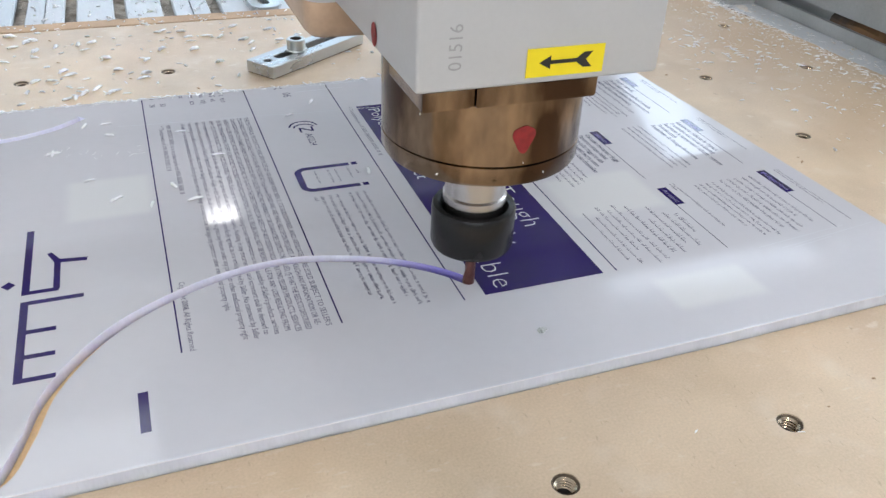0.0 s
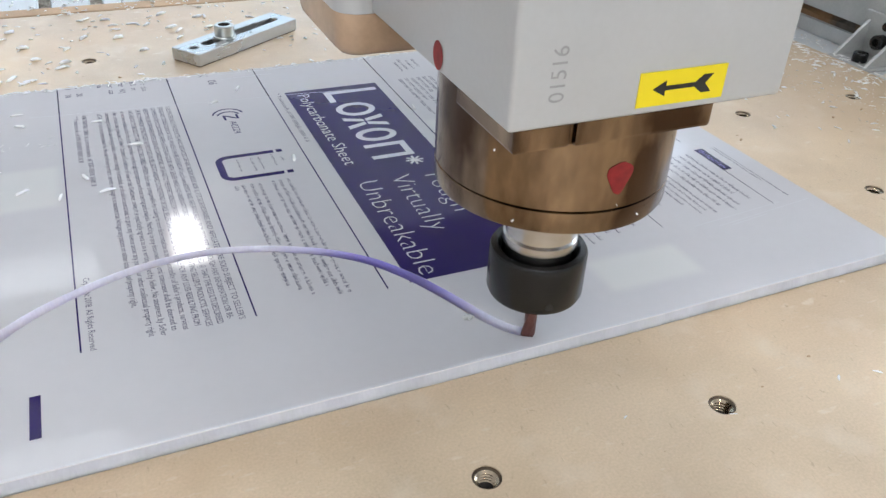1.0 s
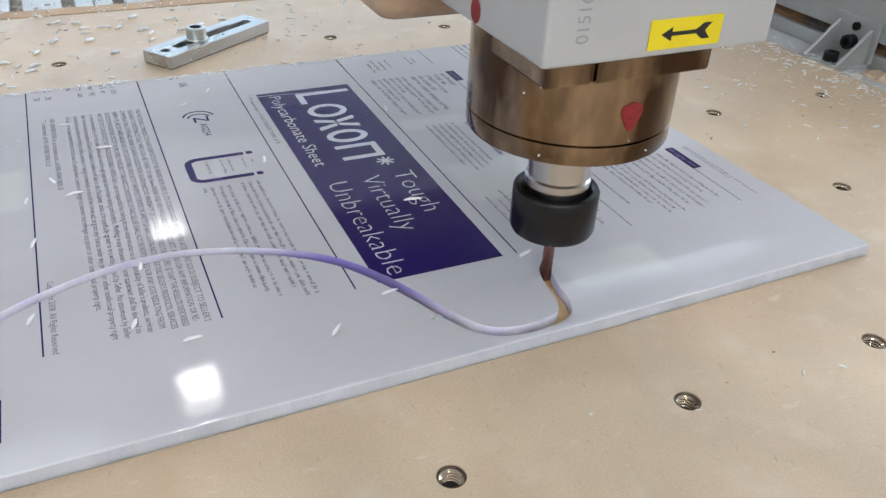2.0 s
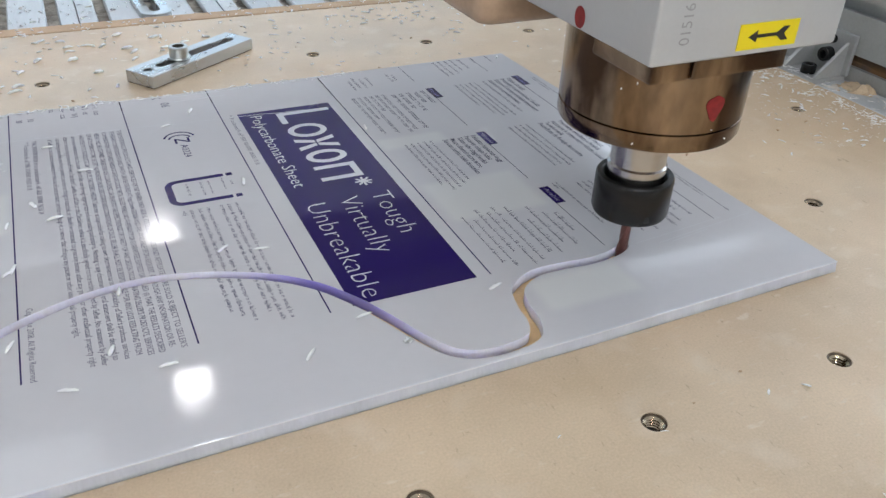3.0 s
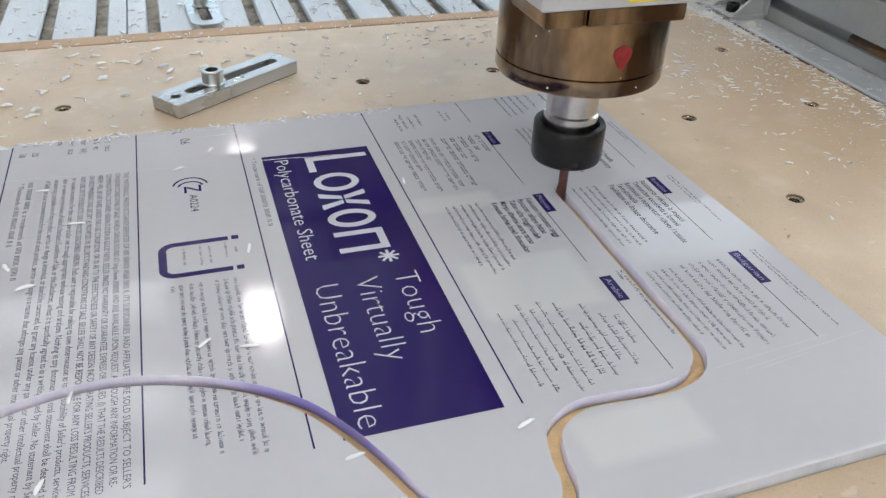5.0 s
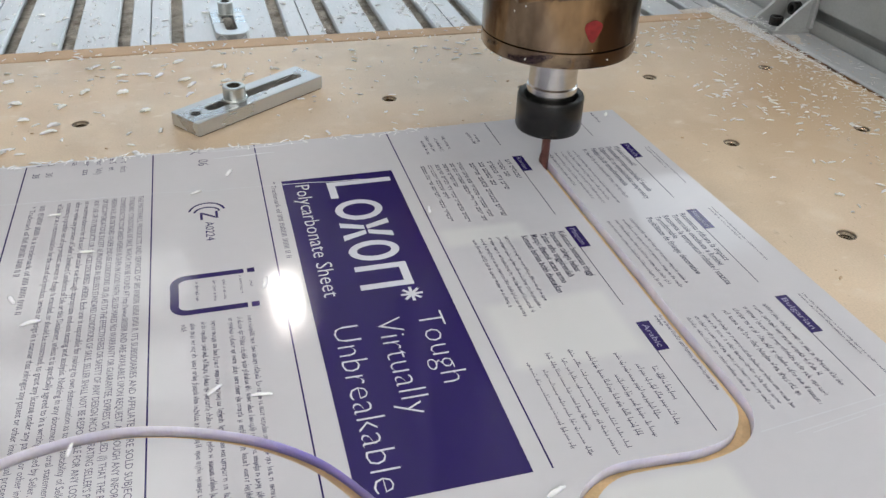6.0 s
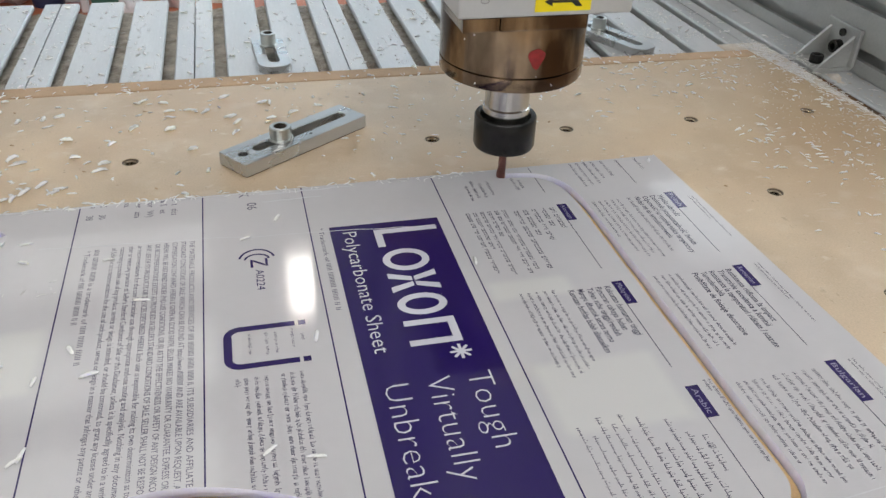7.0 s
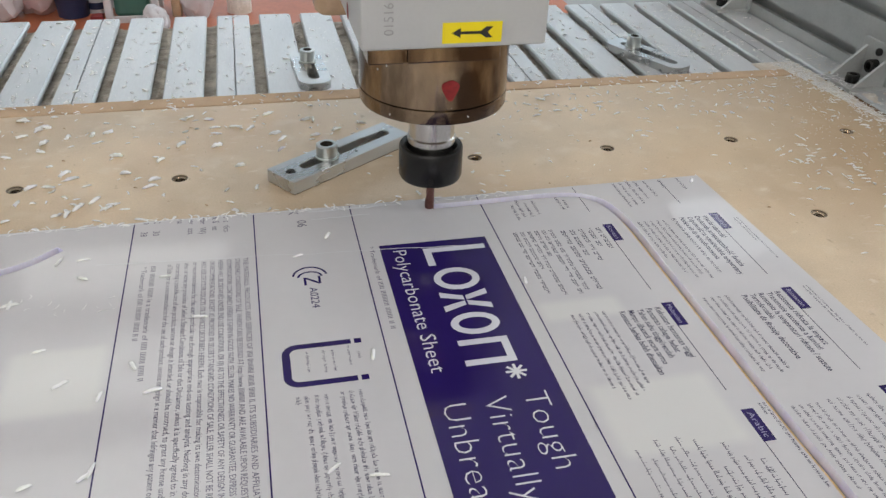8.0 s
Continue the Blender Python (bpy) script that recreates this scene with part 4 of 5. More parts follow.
panel(0.0525, -0.1165, "Korean", rule_end=-0.188, box_len=0.0195)
panel(0.0527, -0.2010, "Malaysian", rule_end=-0.272)
panel(0.0527, -0.2855, "Arabic", rule_end=-0.355)
panel(0.1275, -0.1145, "Polish", rule_end=-0.1855, box_len=0.0200)
panel(0.1275, -0.1995, "Romanian", rule_end=-0.2705)
panel(0.1287, -0.2830, "Bulgarian", rule_end=-0.354, box_len=0.0285)

MALAY = ["Kekuatan hentaman tinggi", "Pancaran cahaya hebat", "Tahan suhu tinggi/rendah", "Mampu dibentuk secara termo", "Kemasan berhias boleh disesuaikan"]
for k, (words, end) in enumerate(zip(MALAY, (-0.2465, -0.2415, -0.2450, -0.2490, -0.2560))):
    ink_text("lettering", words, 0.0470 - k * 0.0052, -0.2045, end, 0.0052, PANEL_INK, thin=-0.012)
for k, end in enumerate((-0.262, -0.266, -0.2685, -0.270, -0.262)):
    ink_rects("small_print", bars(0.0175 - k * 0.0045, -0.2025, end, 0.0021, 0.00095), PANEL_INK)
ROMAN = ["Rezistenta ridicata la impact", "Transmisie excelenta a luminii", "Rezistenta la temperaturi ridicate / scazute", "Termoformabila", "Posibilitate de finisaje decorative"]
for k, (words, end) in enumerate(zip(ROMAN, (-0.2500, -0.2530, -0.2690, -0.2250, -0.2575))):
    ink_text("lettering", words, 0.1215 - k * 0.0052, -0.2025, end, 0.0052, PANEL_INK, thin=-0.012)
for k, end in enumerate((-0.264, -0.266, -0.262, -0.2640)):
    ink_rects("small_print", bars(0.0915 - k * 0.0045, -0.201, end, 0.0021, 0.00095), PANEL_INK)


def block(x, n, pitch, start, ends, height=0.0026, letter=0.0011, ink_share=0.5):
    for k in range(n):
        ink_rects("small_print", bars(x - k * pitch, start, ends[k % len(ends)], height, letter, ink_share), PANEL_INK)


def syllables(x, start, end, size):
    """A line of square signs, each of a few plain bars."""
    out, y = [], start
    while y - size > end:
        for _ in range(rng.randint(2, 5)):
            if y - size < end:
                break
            w = size * 0.82
            out.append(rect(x + size * 0.58, x + size * 0.82, y - w * rng.uniform(0.45, 0.6), y))
            out.append(rect(x + size * rng.choice((0.0, 0.3)), x + size * rng.uniform(0.85, 1.0), y - w, y - w * 0.78))
            if rng.random() < 0.7:
                out.append(rect(x, x + size * 0.22, y - w * 0.8, y - w * 0.1))
            if rng.random() < 0.5:
                out.append(rect(x + size * 0.17, x + size * 0.45, y - w * 0.3, y - w * 0.14))
            y -= size
        y -= size * 0.6
    return out


for k, end in enumerate((-0.148, -0.145, -0.157, -0.150, -0.184)):
    ink_rects("small_print", syllables(0.0465 - k * 0.0058, -0.1195, end, 0.0032), PANEL_INK)
for k, end in enumerate((-0.184, -0.186, -0.150, -0.186, -0.160, -0.186)):
    ink_rects("small_print", syllables(0.0162 - k * 0.0046, -0.1170, end, 0.0026), PANEL_INK)
POLISH = ["Wysoka udarność", "Doskonała przepuszczalność światła", "Odporność na wysokie/niskie temperatury", "Nadaje się do termoformowania"]
for k, (words, end) in enumerate(zip(POLISH, (-0.1440, -0.1755, -0.1830, -0.1660))):
    ink_text("lettering", words, 0.1215 - k * 0.0053, -0.1170, end, 0.0052, PANEL_INK, thin=-0.012)
ink_rects("small_print", bars(0.1003, -0.1170, -0.1800, 0.0027, 0.00105, 0.5), PANEL_INK)
def script_line(x, start, end, height):
    """A line of flowing script as plain bars: a low stroke for each word with short uprights on it."""
    out, y = [], start
    while y > end + 0.002:
        w = min(rng.uniform(0.002, 0.006), y - end)
        out.append(rect(x, x + height * 0.13, y - w, y))
        c = y
        while c > y - w:
            out.append(rect(x + height * rng.choice((0.13, 0.13, -0.25)), x + height * rng.choice((0.3, 0.4, 0.4, 0.9)), c - 0.0003, c))
            c -= rng.uniform(0.0007, 0.0016)
        if rng.random() < 0.5:
            out.append(rect(x + height * 0.62, x + height * 0.78, y - w * 0.6, y - w * 0.6 + 0.0004))
        y -= w + rng.uniform(0.0006, 0.0013)
    return out


for k, (start, end) in enumerate(((-0.3150, -0.3350), (-0.3120, -0.3480), (-0.3030, -0.3450), (-0.3160, -0.3540), (-0.2990, -0.3500))):
    ink_rects("small_print", script_line(0.0455 - k * 0.0060, start, end, 0.0030), PANEL_INK)
for k, (start, end) in enumerate(((-0.2960, -0.3560), (-0.3010, -0.3570), (-0.2960, -0.3450), (-0.3060, -0.3550), (-0.3000, -0.3520))):
    ink_rects("small_print", script_line(0.0145 - k * 0.0052, start, end, 0.0022), PANEL_INK)
block(0.0930, 5, 0.0042, -0.1175, (-0.184, -0.180, -0.182, -0.176, -0.160), 0.0021, 0.00095)
block(0.1190, 5, 0.0054, -0.2870, (-0.345, -0.338, -0.350, -0.353, -0.346), 0.0027, 0.00105, 0.45)
block(0.0905, 4, 0.0043, -0.2880, (-0.352, -0.349, -0.351, -0.340), 0.0021, 0.00095)
for a, b in ((-0.122, -0.171), (-0.200, -0.255), (-0.284, -0.350)):
    ink_rects("small_print", bars(0.1435, a, b, 0.0014, 0.0008) + bars(0.1412, a, b + 0.02, 0.0014, 0.0008), PANEL_INK)
ink_rects("small_print", bars(0.0655, -0.283, -0.335, 0.0019, 0.0009) + bars(0.0632, -0.283, -0.292, 0.0019, 0.0009), PANEL_INK)
# far row of panels, cut off by the sheet's edge
for x, start, end in ((0.006, -0.078, -0.100), (0.0015, -0.084, -0.104), (0.011, -0.082, -0.101), (0.0165, -0.080, -0.098), (0.034, -0.078, -0.096), (0.038, -0.082, -0.093),
                      (0.080, -0.066, -0.099), (0.085, -0.066, -0.097), (0.0905, -0.0655, -0.0960), (0.096, -0.0655, -0.090), (0.103, -0.066, -0.088), (0.114, -0.066, -0.078), (0.128, -0.0655, -0.082)):
    ink_rects("small_print", bars(x, start, end, 0.0024, 0.0011), PANEL_INK)
for x, a, b in ((0.0505, -0.067, -0.100), (0.1150, -0.067, -0.0995)):
    ink_rects("rule", [rect(x, x + 0.0005, b, a)], PANEL_INK)


def crease(a, b, height, width, waves=3.0, sway=0.0012):
    """A raised fold of the film from a to b."""
    a, b = Vector(a), Vector(b)
    d = (b - a).normalized()
    n = Vector((-d.y, d.x))
    steps = max(8, int((b - a).length / 0.003))
    bm = bmesh.new()
    rows = []
    for k in range(steps + 1):
        u = k / steps
        c = a.lerp(b, u) + n * (sway * noise.noise(Vector((u * waves * 3, a.x * 50, 1))))
        h = height * math.sin(math.pi * u) ** 0.5 * (0.55 + 0.45 * noise.noise(Vector((u * waves * 9, a.y * 70, 5))))
        w = width * (0.7 + 0.5 * abs(noise.noise(Vector((u * 11, 2, a.x)))))
        rows.append([bm.verts.new((*(c + n * w * q), TOP + 0.0002 + max(h, 0) * z)) for q, z in ((-1, -0.0), (-0.3, 0.6), (0, 1), (0.3, 0.6), (1, 0))])
    for p, q in zip(rows, rows[1:]):
        for k in range(4):
            bm.faces.new((p[k], p[k + 1], q[k + 1], q[k]))
    bm.normal_update()
    part("film_crease", bm, CREASE, sheet, smooth=True)


for a, b, h, w in (((-0.335, -0.0690), (-0.215, -0.0676), 0.0006, 0.0012), ((-0.215, -0.0676), (-0.120, -0.0678), 0.0005, 0.0009), ((-0.128, -0.0715), (-0.070, -0.0700), 0.0004, 0.0012),
                   ((-0.170, -0.1165), (-0.030, -0.1260), 0.00012, 0.0004), ((-0.250, -0.1110), (-0.170, -0.1165), 0.00020, 0.0006), ((-0.0905, -0.0790), (-0.1270, -0.0810), 0.0004, 0.0010)):
    crease(a, b, h, w)
for a, b in (((0.0700, -0.3600), (0.1340, -0.3538)), ((0.0830, -0.3640), (0.1530, -0.3560)), ((0.0900, -0.3655), (0.1180, -0.3620))):
    crease(a, b, 0.00005, 0.00035, 1.0, 0.0)

# shapes of the maker's mark, and the violet register bar
strokes = [rect(-0.2992, -0.2957, -0.2930, -0.2350), rect(-0.2992, -0.2830, -0.2945, -0.2915), rect(-0.2855, -0.2825, -0.2930, -0.2680),
         ccw([(-0.2855, -0.2695), (-0.2855, -0.2660), (-0.2700, -0.2680), (-0.2705, -0.2712)]), ccw([(-0.2890, -0.2600), (-0.2855, -0.2690), (-0.2830, -0.2660), (-0.2870, -0.2590)]),
         rect(-0.2992, -0.2957, -0.3585, -0.3000), rect(-0.2957, -0.2720, -0.3030, -0.2998), rect(-0.2957, -0.2835, -0.3255, -0.3225), rect(-0.2957, -0.2835, -0.3432, -0.3402),
         rect(-0.2957, -0.2830, -0.3585, -0.3555), ccw([(-0.3085, -0.2845), (-0.3052, -0.2810), (-0.3020, -0.2845), (-0.3052, -0.2880)])]
ink_rects("maker_mark", strokes, INK, label="violet strokes of a maker's mark")
ink_rects("register_bar", [rect(-0.2522, -0.2482, -0.4020, -0.3785)], INK)


# ---------------------------------------------------------------- the spindle
def spindle():
    """Origin on the tool's axis at the board's top."""
    ob = empty("router_spindle", pose(*tool_place(0), 0), label="router spindle with grey housing, brown barrel and black nut", category="router spindle")
    bm = bmesh.new()
    rows, n = [], 12
    for i in range(25):
        z = 0.0002 + i * 0.034 / 24
        r = []
        for k in range(n):
            a = 2 * math.pi * k / n + (i * 0.16 if i < 18 else 18 * 0.16)
            rad = 0.0030 if (i >= 18 or k > 3) else 0.0022
            r.append(bm.verts.new((rad * math.cos(a), rad * math.sin(a), z)))
        rows.append(r)
    for a, b in zip(rows, rows[1:]):
        for k in range(n):
            bm.faces.new((a[k], a[(k + 1) % n], b[(k + 1) % n], b[k]))
    bm.faces.new(rows[0][::-1])
    bm.faces.new(rows[-1])
    part("cutter", bm, BIT, ob, "thin reddish spiral cutter")
    nut = [(0.004, 0.0295), (0.0130, 0.0290), (0.0172, 0.0290), (0.0190, 0.0300), (0.0198, 0.0320), (0.0198, 0.0500), (0.0192, 0.0512), (0.0168, 0.0515), (0.0160, 0.0508), (0.0150, 0.0470)]
    part("collet_nut", lathe(nut, 72), BLACK, ob, "black collet nut", smooth=True)
    shaft = [(0.0135, 0.0460), (0.0135, 0.0532), (0.0149, 0.0540), (0.0149, 0.0572), (0.0140, 0.0582), (0.0140, 0.0840)]
    part("shaft", lathe(shaft, 72), STEEL, ob, "bright ground steel shaft", smooth=True)
    nose = [(0.0142, 0.0815), (0.0400, 0.0815), (0.0428, 0.0825), (0.0434, 0.0838), (0.0434, 0.0905), (0.0426, 0.0910)]
    part("nose_ring", lathe(nose, 96), BRONZE, ob, "brown oily end ring", smooth=True)
    barrel = [(0.0429, 0.0911), (0.0434, 0.0915), (0.0434, 0.1330), (0.0420, 0.1330)]
    part("barrel", lathe(barrel, 96), BRONZE, ob, "brown oily steel barrel", smooth=True)
    part("flange", boxed(-0.0460, -0.0272, -0.0525, -0.012, 0.1224, 0.1306, bevel=0.0008), BRONZE, ob, "brown steel flange block")
    # filler added behind the flange slit, so that the slit shows less dark
    part("slit_filler", boxed(-0.0275, -0.0255, -0.0515, -0.014, 0.1228, 0.1304), BRONZE, ob)
    part("flange", boxed(-0.0258, 0.0237, -0.0530, -0.012, 0.1222, 0.1312, bevel=0.0012), BRONZE, ob, "brown steel flange block")
    body = part("housing", boxed(-0.0498, 0.0470, -0.0555, 0.0600, 0.1308, 0.3400, bevel=0.0016, segments=3), HOUSING, ob, "light grey housing", smooth=True)
    rear = prism(rounded(-0.0624, 0.0300, 0.0610, 0.1300, 0.0100, 8), 0.1300, 0.3300)
    foot = prism(rounded(-0.0622, 0.0298, 0.0612, 0.1298, 0.0100, 8), 0.1120, 0.1298)
    bmesh.ops.bevel(foot, geom=[e for e in foot.edges if all(abs(v.co.z - 0.1120) < 1e-6 for v in e.verts)], offset=0.006, segments=3, profile=0.5, affect="EDGES")
    part("carriage_foot", foot, TAN, ob, "brown rounded foot of the carriage", smooth=True)
    part("rear_carriage", rear, HOUSING, ob, "pale rounded carriage block", smooth=True)
    # unseen plate, sized to hide a ceiling panel's glint in the film
    part("carriage_plate", boxed(-0.114, 0.105, 0.1302, 0.1645, 0.127, 0.52, bevel=0.002), ALU_DARK, ob, "dull aluminium carriage plate")
    part("bearing_block", boxed(-0.070, 0.067, 0.1648, 0.2252, 0.148, 0.186, bevel=0.002), ALU_DARK, ob)
    # front label with its arrow, and the number beside it
    y = -0.0556
    lab = part("label_plate", boxed(-0.0086, 0.0225, y - 0.0004, y, 0.1335, 0.1441), YELLOW, ob, "yellow label")
    bm = bmesh.new()
    shape = [(-0.0110, 0.0), (-0.0062, 0.0028), (-0.0062, 0.0008), (0.0045, 0.0008), (0.0075, 0.0032), (0.0112, 0.0032), (0.0085, 0.0), (0.0112, -0.0032), (0.0075, -0.0032), (0.0045, -0.0008), (-0.0062, -0.0008), (-0.0062, -0.0028)]
    f = bm.faces.new([bm.verts.new((0.0068 + px * 0.97, y - 0.00055, 0.1388 + pz * 0.9)) for px, pz in shape])
    bm.normal_update()
    if f.normal.y > 0:
        f.normal_flip()
    part("arrow", bm, BLACK_INK, lab, "black arrow")
    # red paint dabs
    for ang, z, r in ((-90, 0.1046, 0.0055),):
        bm = bmesh.new()
        c = bm.verts.new((0.0436 * math.cos(radians(ang)), 0.0436 * math.sin(radians(ang)), z))
        rim = []
        for k in range(24):
            a = 2 * math.pi * k / 24
            rr = r * (1 + 0.12 * noise.noise(Vector((math.cos(a) * 1.7, math.sin(a) * 1.7, 3))))
            da = math.degrees(rr * 0.8 * math.cos(a) / 0.0434)
            da *= 1.15 if math.sin(a) > 0 else 1.15 * (1 + 0.45 * math.sin(a))
            rim.append(bm.verts.new((0.0436 * math.cos(radians(ang + da)), 0.0436 * math.sin(radians(ang + da)), z + rr * math.sin(a) * (1.35 if math.sin(a) < 0 else 0.75))))
        for k in range(24):
            bm.faces.new((c, rim[k], rim[(k + 1) % 24]))
        part("paint_dab", bm, RED, ob, "red paint dab")
    r2 = random.Random(21)
    for _ in range(6):
        a, z, ln = radians(r2.uniform(-175, -5)), r2.uniform(0.084, 0.121), r2.uniform(0.0004, 0.0010)
        bm = bmesh.new()
        box(bm, -ln / 2, ln / 2, -0.0003, 0.0003, -ln * 0.3, ln * 0.3, bevel=0.0001, segments=1)
        bmesh.ops.rotate(bm, verts=bm.verts, cent=(0, 0, 0), matrix=Matrix.Rotation(a + radians(90), 3, "Z") @ Matrix.Rotation(r2.uniform(0, 3), 3, "Y"))
        bmesh.ops.translate(bm, verts=bm.verts, vec=(0.0436 * math.cos(a), 0.0436 * math.sin(a), z))
        part("stuck_chip", bm, CHIP, ob)
    bm = bmesh.new()
    rim = [bm.verts.new((-0.0500, -0.0056 + 0.004 * math.cos(2 * math.pi * k / 20), 0.1365 + 0.0048 * math.sin(2 * math.pi * k / 20))) for k in range(20)]
    bm.faces.new(rim)
    part("paint_dab", bm, RED, ob, "red paint dab")
    return ob


SPINDLE = spindle()


def number_on_housing(ob):
    cu = bpy.data.curves.new("words", "FONT")
    cu.body, cu.size = "01516", 1.0
    tmp = bpy.data.objects.new("words", cu)
    scene.collection.objects.link(tmp)
    dg = bpy.context.evaluated_depsgraph_get()
    me = tmp.evaluated_get(dg).to_mesh()
    bm = bmesh.new()
    vs = [bm.verts.new((-0.0335 - v.co.y * 0.0070, -0.0557, 0.1385 + v.co.x * 0.0066)) for v in me.vertices]
    for p in me.polygons:
        bm.faces.new([vs[k] for k in p.vertices])
    tmp.evaluated_get(dg).to_mesh_clear()
    bpy.data.objects.remove(tmp)
    part("number", bm, GREY_INK, ob, "faint grey number")


number_on_housing(SPINDLE)


def gantry_beam():
    """The beam across the table that carries the spindle and follows it along y."""
    ob = empty("gantry_beam", pose(0, tool_place(0)[1], 0), label="dull aluminium gantry beam that carries the spindle", category="gantry beam")
    # unseen beam, its height and depth set by the ceiling glints it blocks
    part("beam", boxed(-0.95, 0.60, 0.232, 0.290, 0.127, 0.197, bevel=0.003), ALU_DARK, ob)
    part("upright", boxed(0.4515, 0.4925, 0.220, 0.300, 0.0682, 0.1268, bevel=0.003), ALU_DARK, ob)
    part("upright", boxed(-0.86, -0.82, 0.220, 0.300, BED + 0.0002, 0.1268, bevel=0.003), ALU_DARK, ob)
    part("rail", boxed(-0.95, 0.60, 0.2255, 0.2318, 0.158, 0.176, bevel=0.001), STEEL, ob, "steel guide rail")
    return ob


GANTRY = gantry_beam()


# ---------------------------------------------------------------- things far off on the workshop floor
def slumped(cx, cy, z0, rx, ry, h, seed):
    """A soft bag that has settled on the floor."""
    bm = bmesh.new()
    bmesh.ops.create_icosphere(bm, subdivisions=4, radius=1)
    for v in bm.verts:
        k = 1 + 0.22 * noise.noise(v.co * 1.6 + Vector((seed, 0, 0))) + 0.10 * noise.noise(v.co * 5 + Vector((0, seed, 0)))
        z = (v.co.z * k + 1) / 2
        v.co = Vector((cx + v.co.x * k * rx, cy + v.co.y * k * ry, z0 + h * max(0.0, (z - 0.12) / 0.88)))
    return bm


def far_things():
    fl, on = -0.90, -0.894
    ob = mesh_object("floor_mat", boxed(-2.6, 1.4, 2.4, 6.5, fl, on, bevel=0.002), ORANGE)
    tagged(ob, "orange-red rubber mat on the workshop floor", "mat")
    ob = mesh_object("sack", slumped(-1.24, 3.39, on, 0.13, 0.16, 0.34, 1), PALE, smooth=True)
    tagged(ob, "pale crumpled plastic sack on the orange mat", "sack")
    ob = mesh_object("sack", slumped(-1.06, 3.49, on, 0.10, 0.14, 0.30, 5), PINK, smooth=True)
    tagged(ob, "pinkish woven sack on the orange mat", "sack")
    ob = empty("bin", pose(-0.91, 3.39, on), label="dark blue plastic bin on the orange mat", category="bin")
    part("tub", lathe([(0, 0), (0.065, 0), (0.085, 0.26), (0.078, 0.26), (0.06, 0.01), (0, 0.01)], 32), BLUE, ob, smooth=True)
    part("rim", lathe([(0.085, 0.252), (0.092, 0.252), (0.092, 0.262), (0.085, 0.262)], 32), BLUE, ob)
    ob = empty("paint_can", pose(-0.815, 3.43, on), label="white paint can on the orange mat", category="can")
    part("body", lathe([(0, 0), (0.040, 0), (0.040, 0.12), (0.037, 0.122), (0, 0.118)], 28), PALE, ob, smooth=True)
    part("band", lathe([(0.0402, 0.02), (0.0412, 0.02), (0.0412, 0.05), (0.0402, 0.05)], 28), BLUE, ob, "blue band")
    ob = mesh_object("box", boxed(-0.82, -0.77, 3.23, 3.29, on, on + 0.035, bevel=0.004), RED)
    tagged(ob, "small dark red box on the orange mat", "box")
    ob = empty("saw_bench", pose(-0.645, 3.37, on), label="green machine in a pale frame on the orange mat", category="machine")
    part("body", boxed(-0.075, 0.075, -0.11, 0.10, 0.02, 0.26, bevel=0.02, segments=3), GREEN, ob)
    for x in (-0.098, 0.098):
        part("post", boxed(x - 0.016, x + 0.016, -0.13, -0.10, 0, 0.30, bevel=0.006), PALE, ob)
        part("post", boxed(x - 0.016, x + 0.016, 0.10, 0.13, 0, 0.30, bevel=0.006), PALE, ob)
    part("sill", boxed(-0.08, 0.08, -0.128, -0.112, 0.0, 0.03, bevel=0.004), PALE, ob)
    part("top", boxed(-0.115, 0.115, -0.135, 0.135, 0.301, 0.33, bevel=0.006), PALE, ob)
    ob = mesh_object("bag", slumped(-0.54, 3.13, on, 0.055, 0.06, 0.11, 9), PALE, smooth=True)
    tagged(ob, "white crumpled plastic bag on the orange mat", "bag")
    ob = mesh_object("bag", slumped(-0.37, 3.33, on, 0.075, 0.10, 0.22, 14), PALE, smooth=True)
    tagged(ob, "pale bluish plastic bag on the orange mat", "bag")
    ob = mesh_object("carton", boxed(-0.485, -0.445, 3.31, 3.43, on, on + 0.16, bevel=0.004), MDF_EDGE)
    tagged(ob, "narrow brown carton on the orange mat", "carton")
    ob = empty("tin", pose(-0.19, 3.37, on), label="beige tin with a white lid on the orange mat", category="tin")
    part("body", lathe([(0, 0), (0.055, 0), (0.055, 0.10), (0, 0.10)], 28), DUST, ob, smooth=True)
    part("lid", lathe([(0, 0.1002), (0.058, 0.1002), (0.058, 0.118), (0, 0.12)], 28), PALE, ob, "white lid", smooth=True)


far_things()


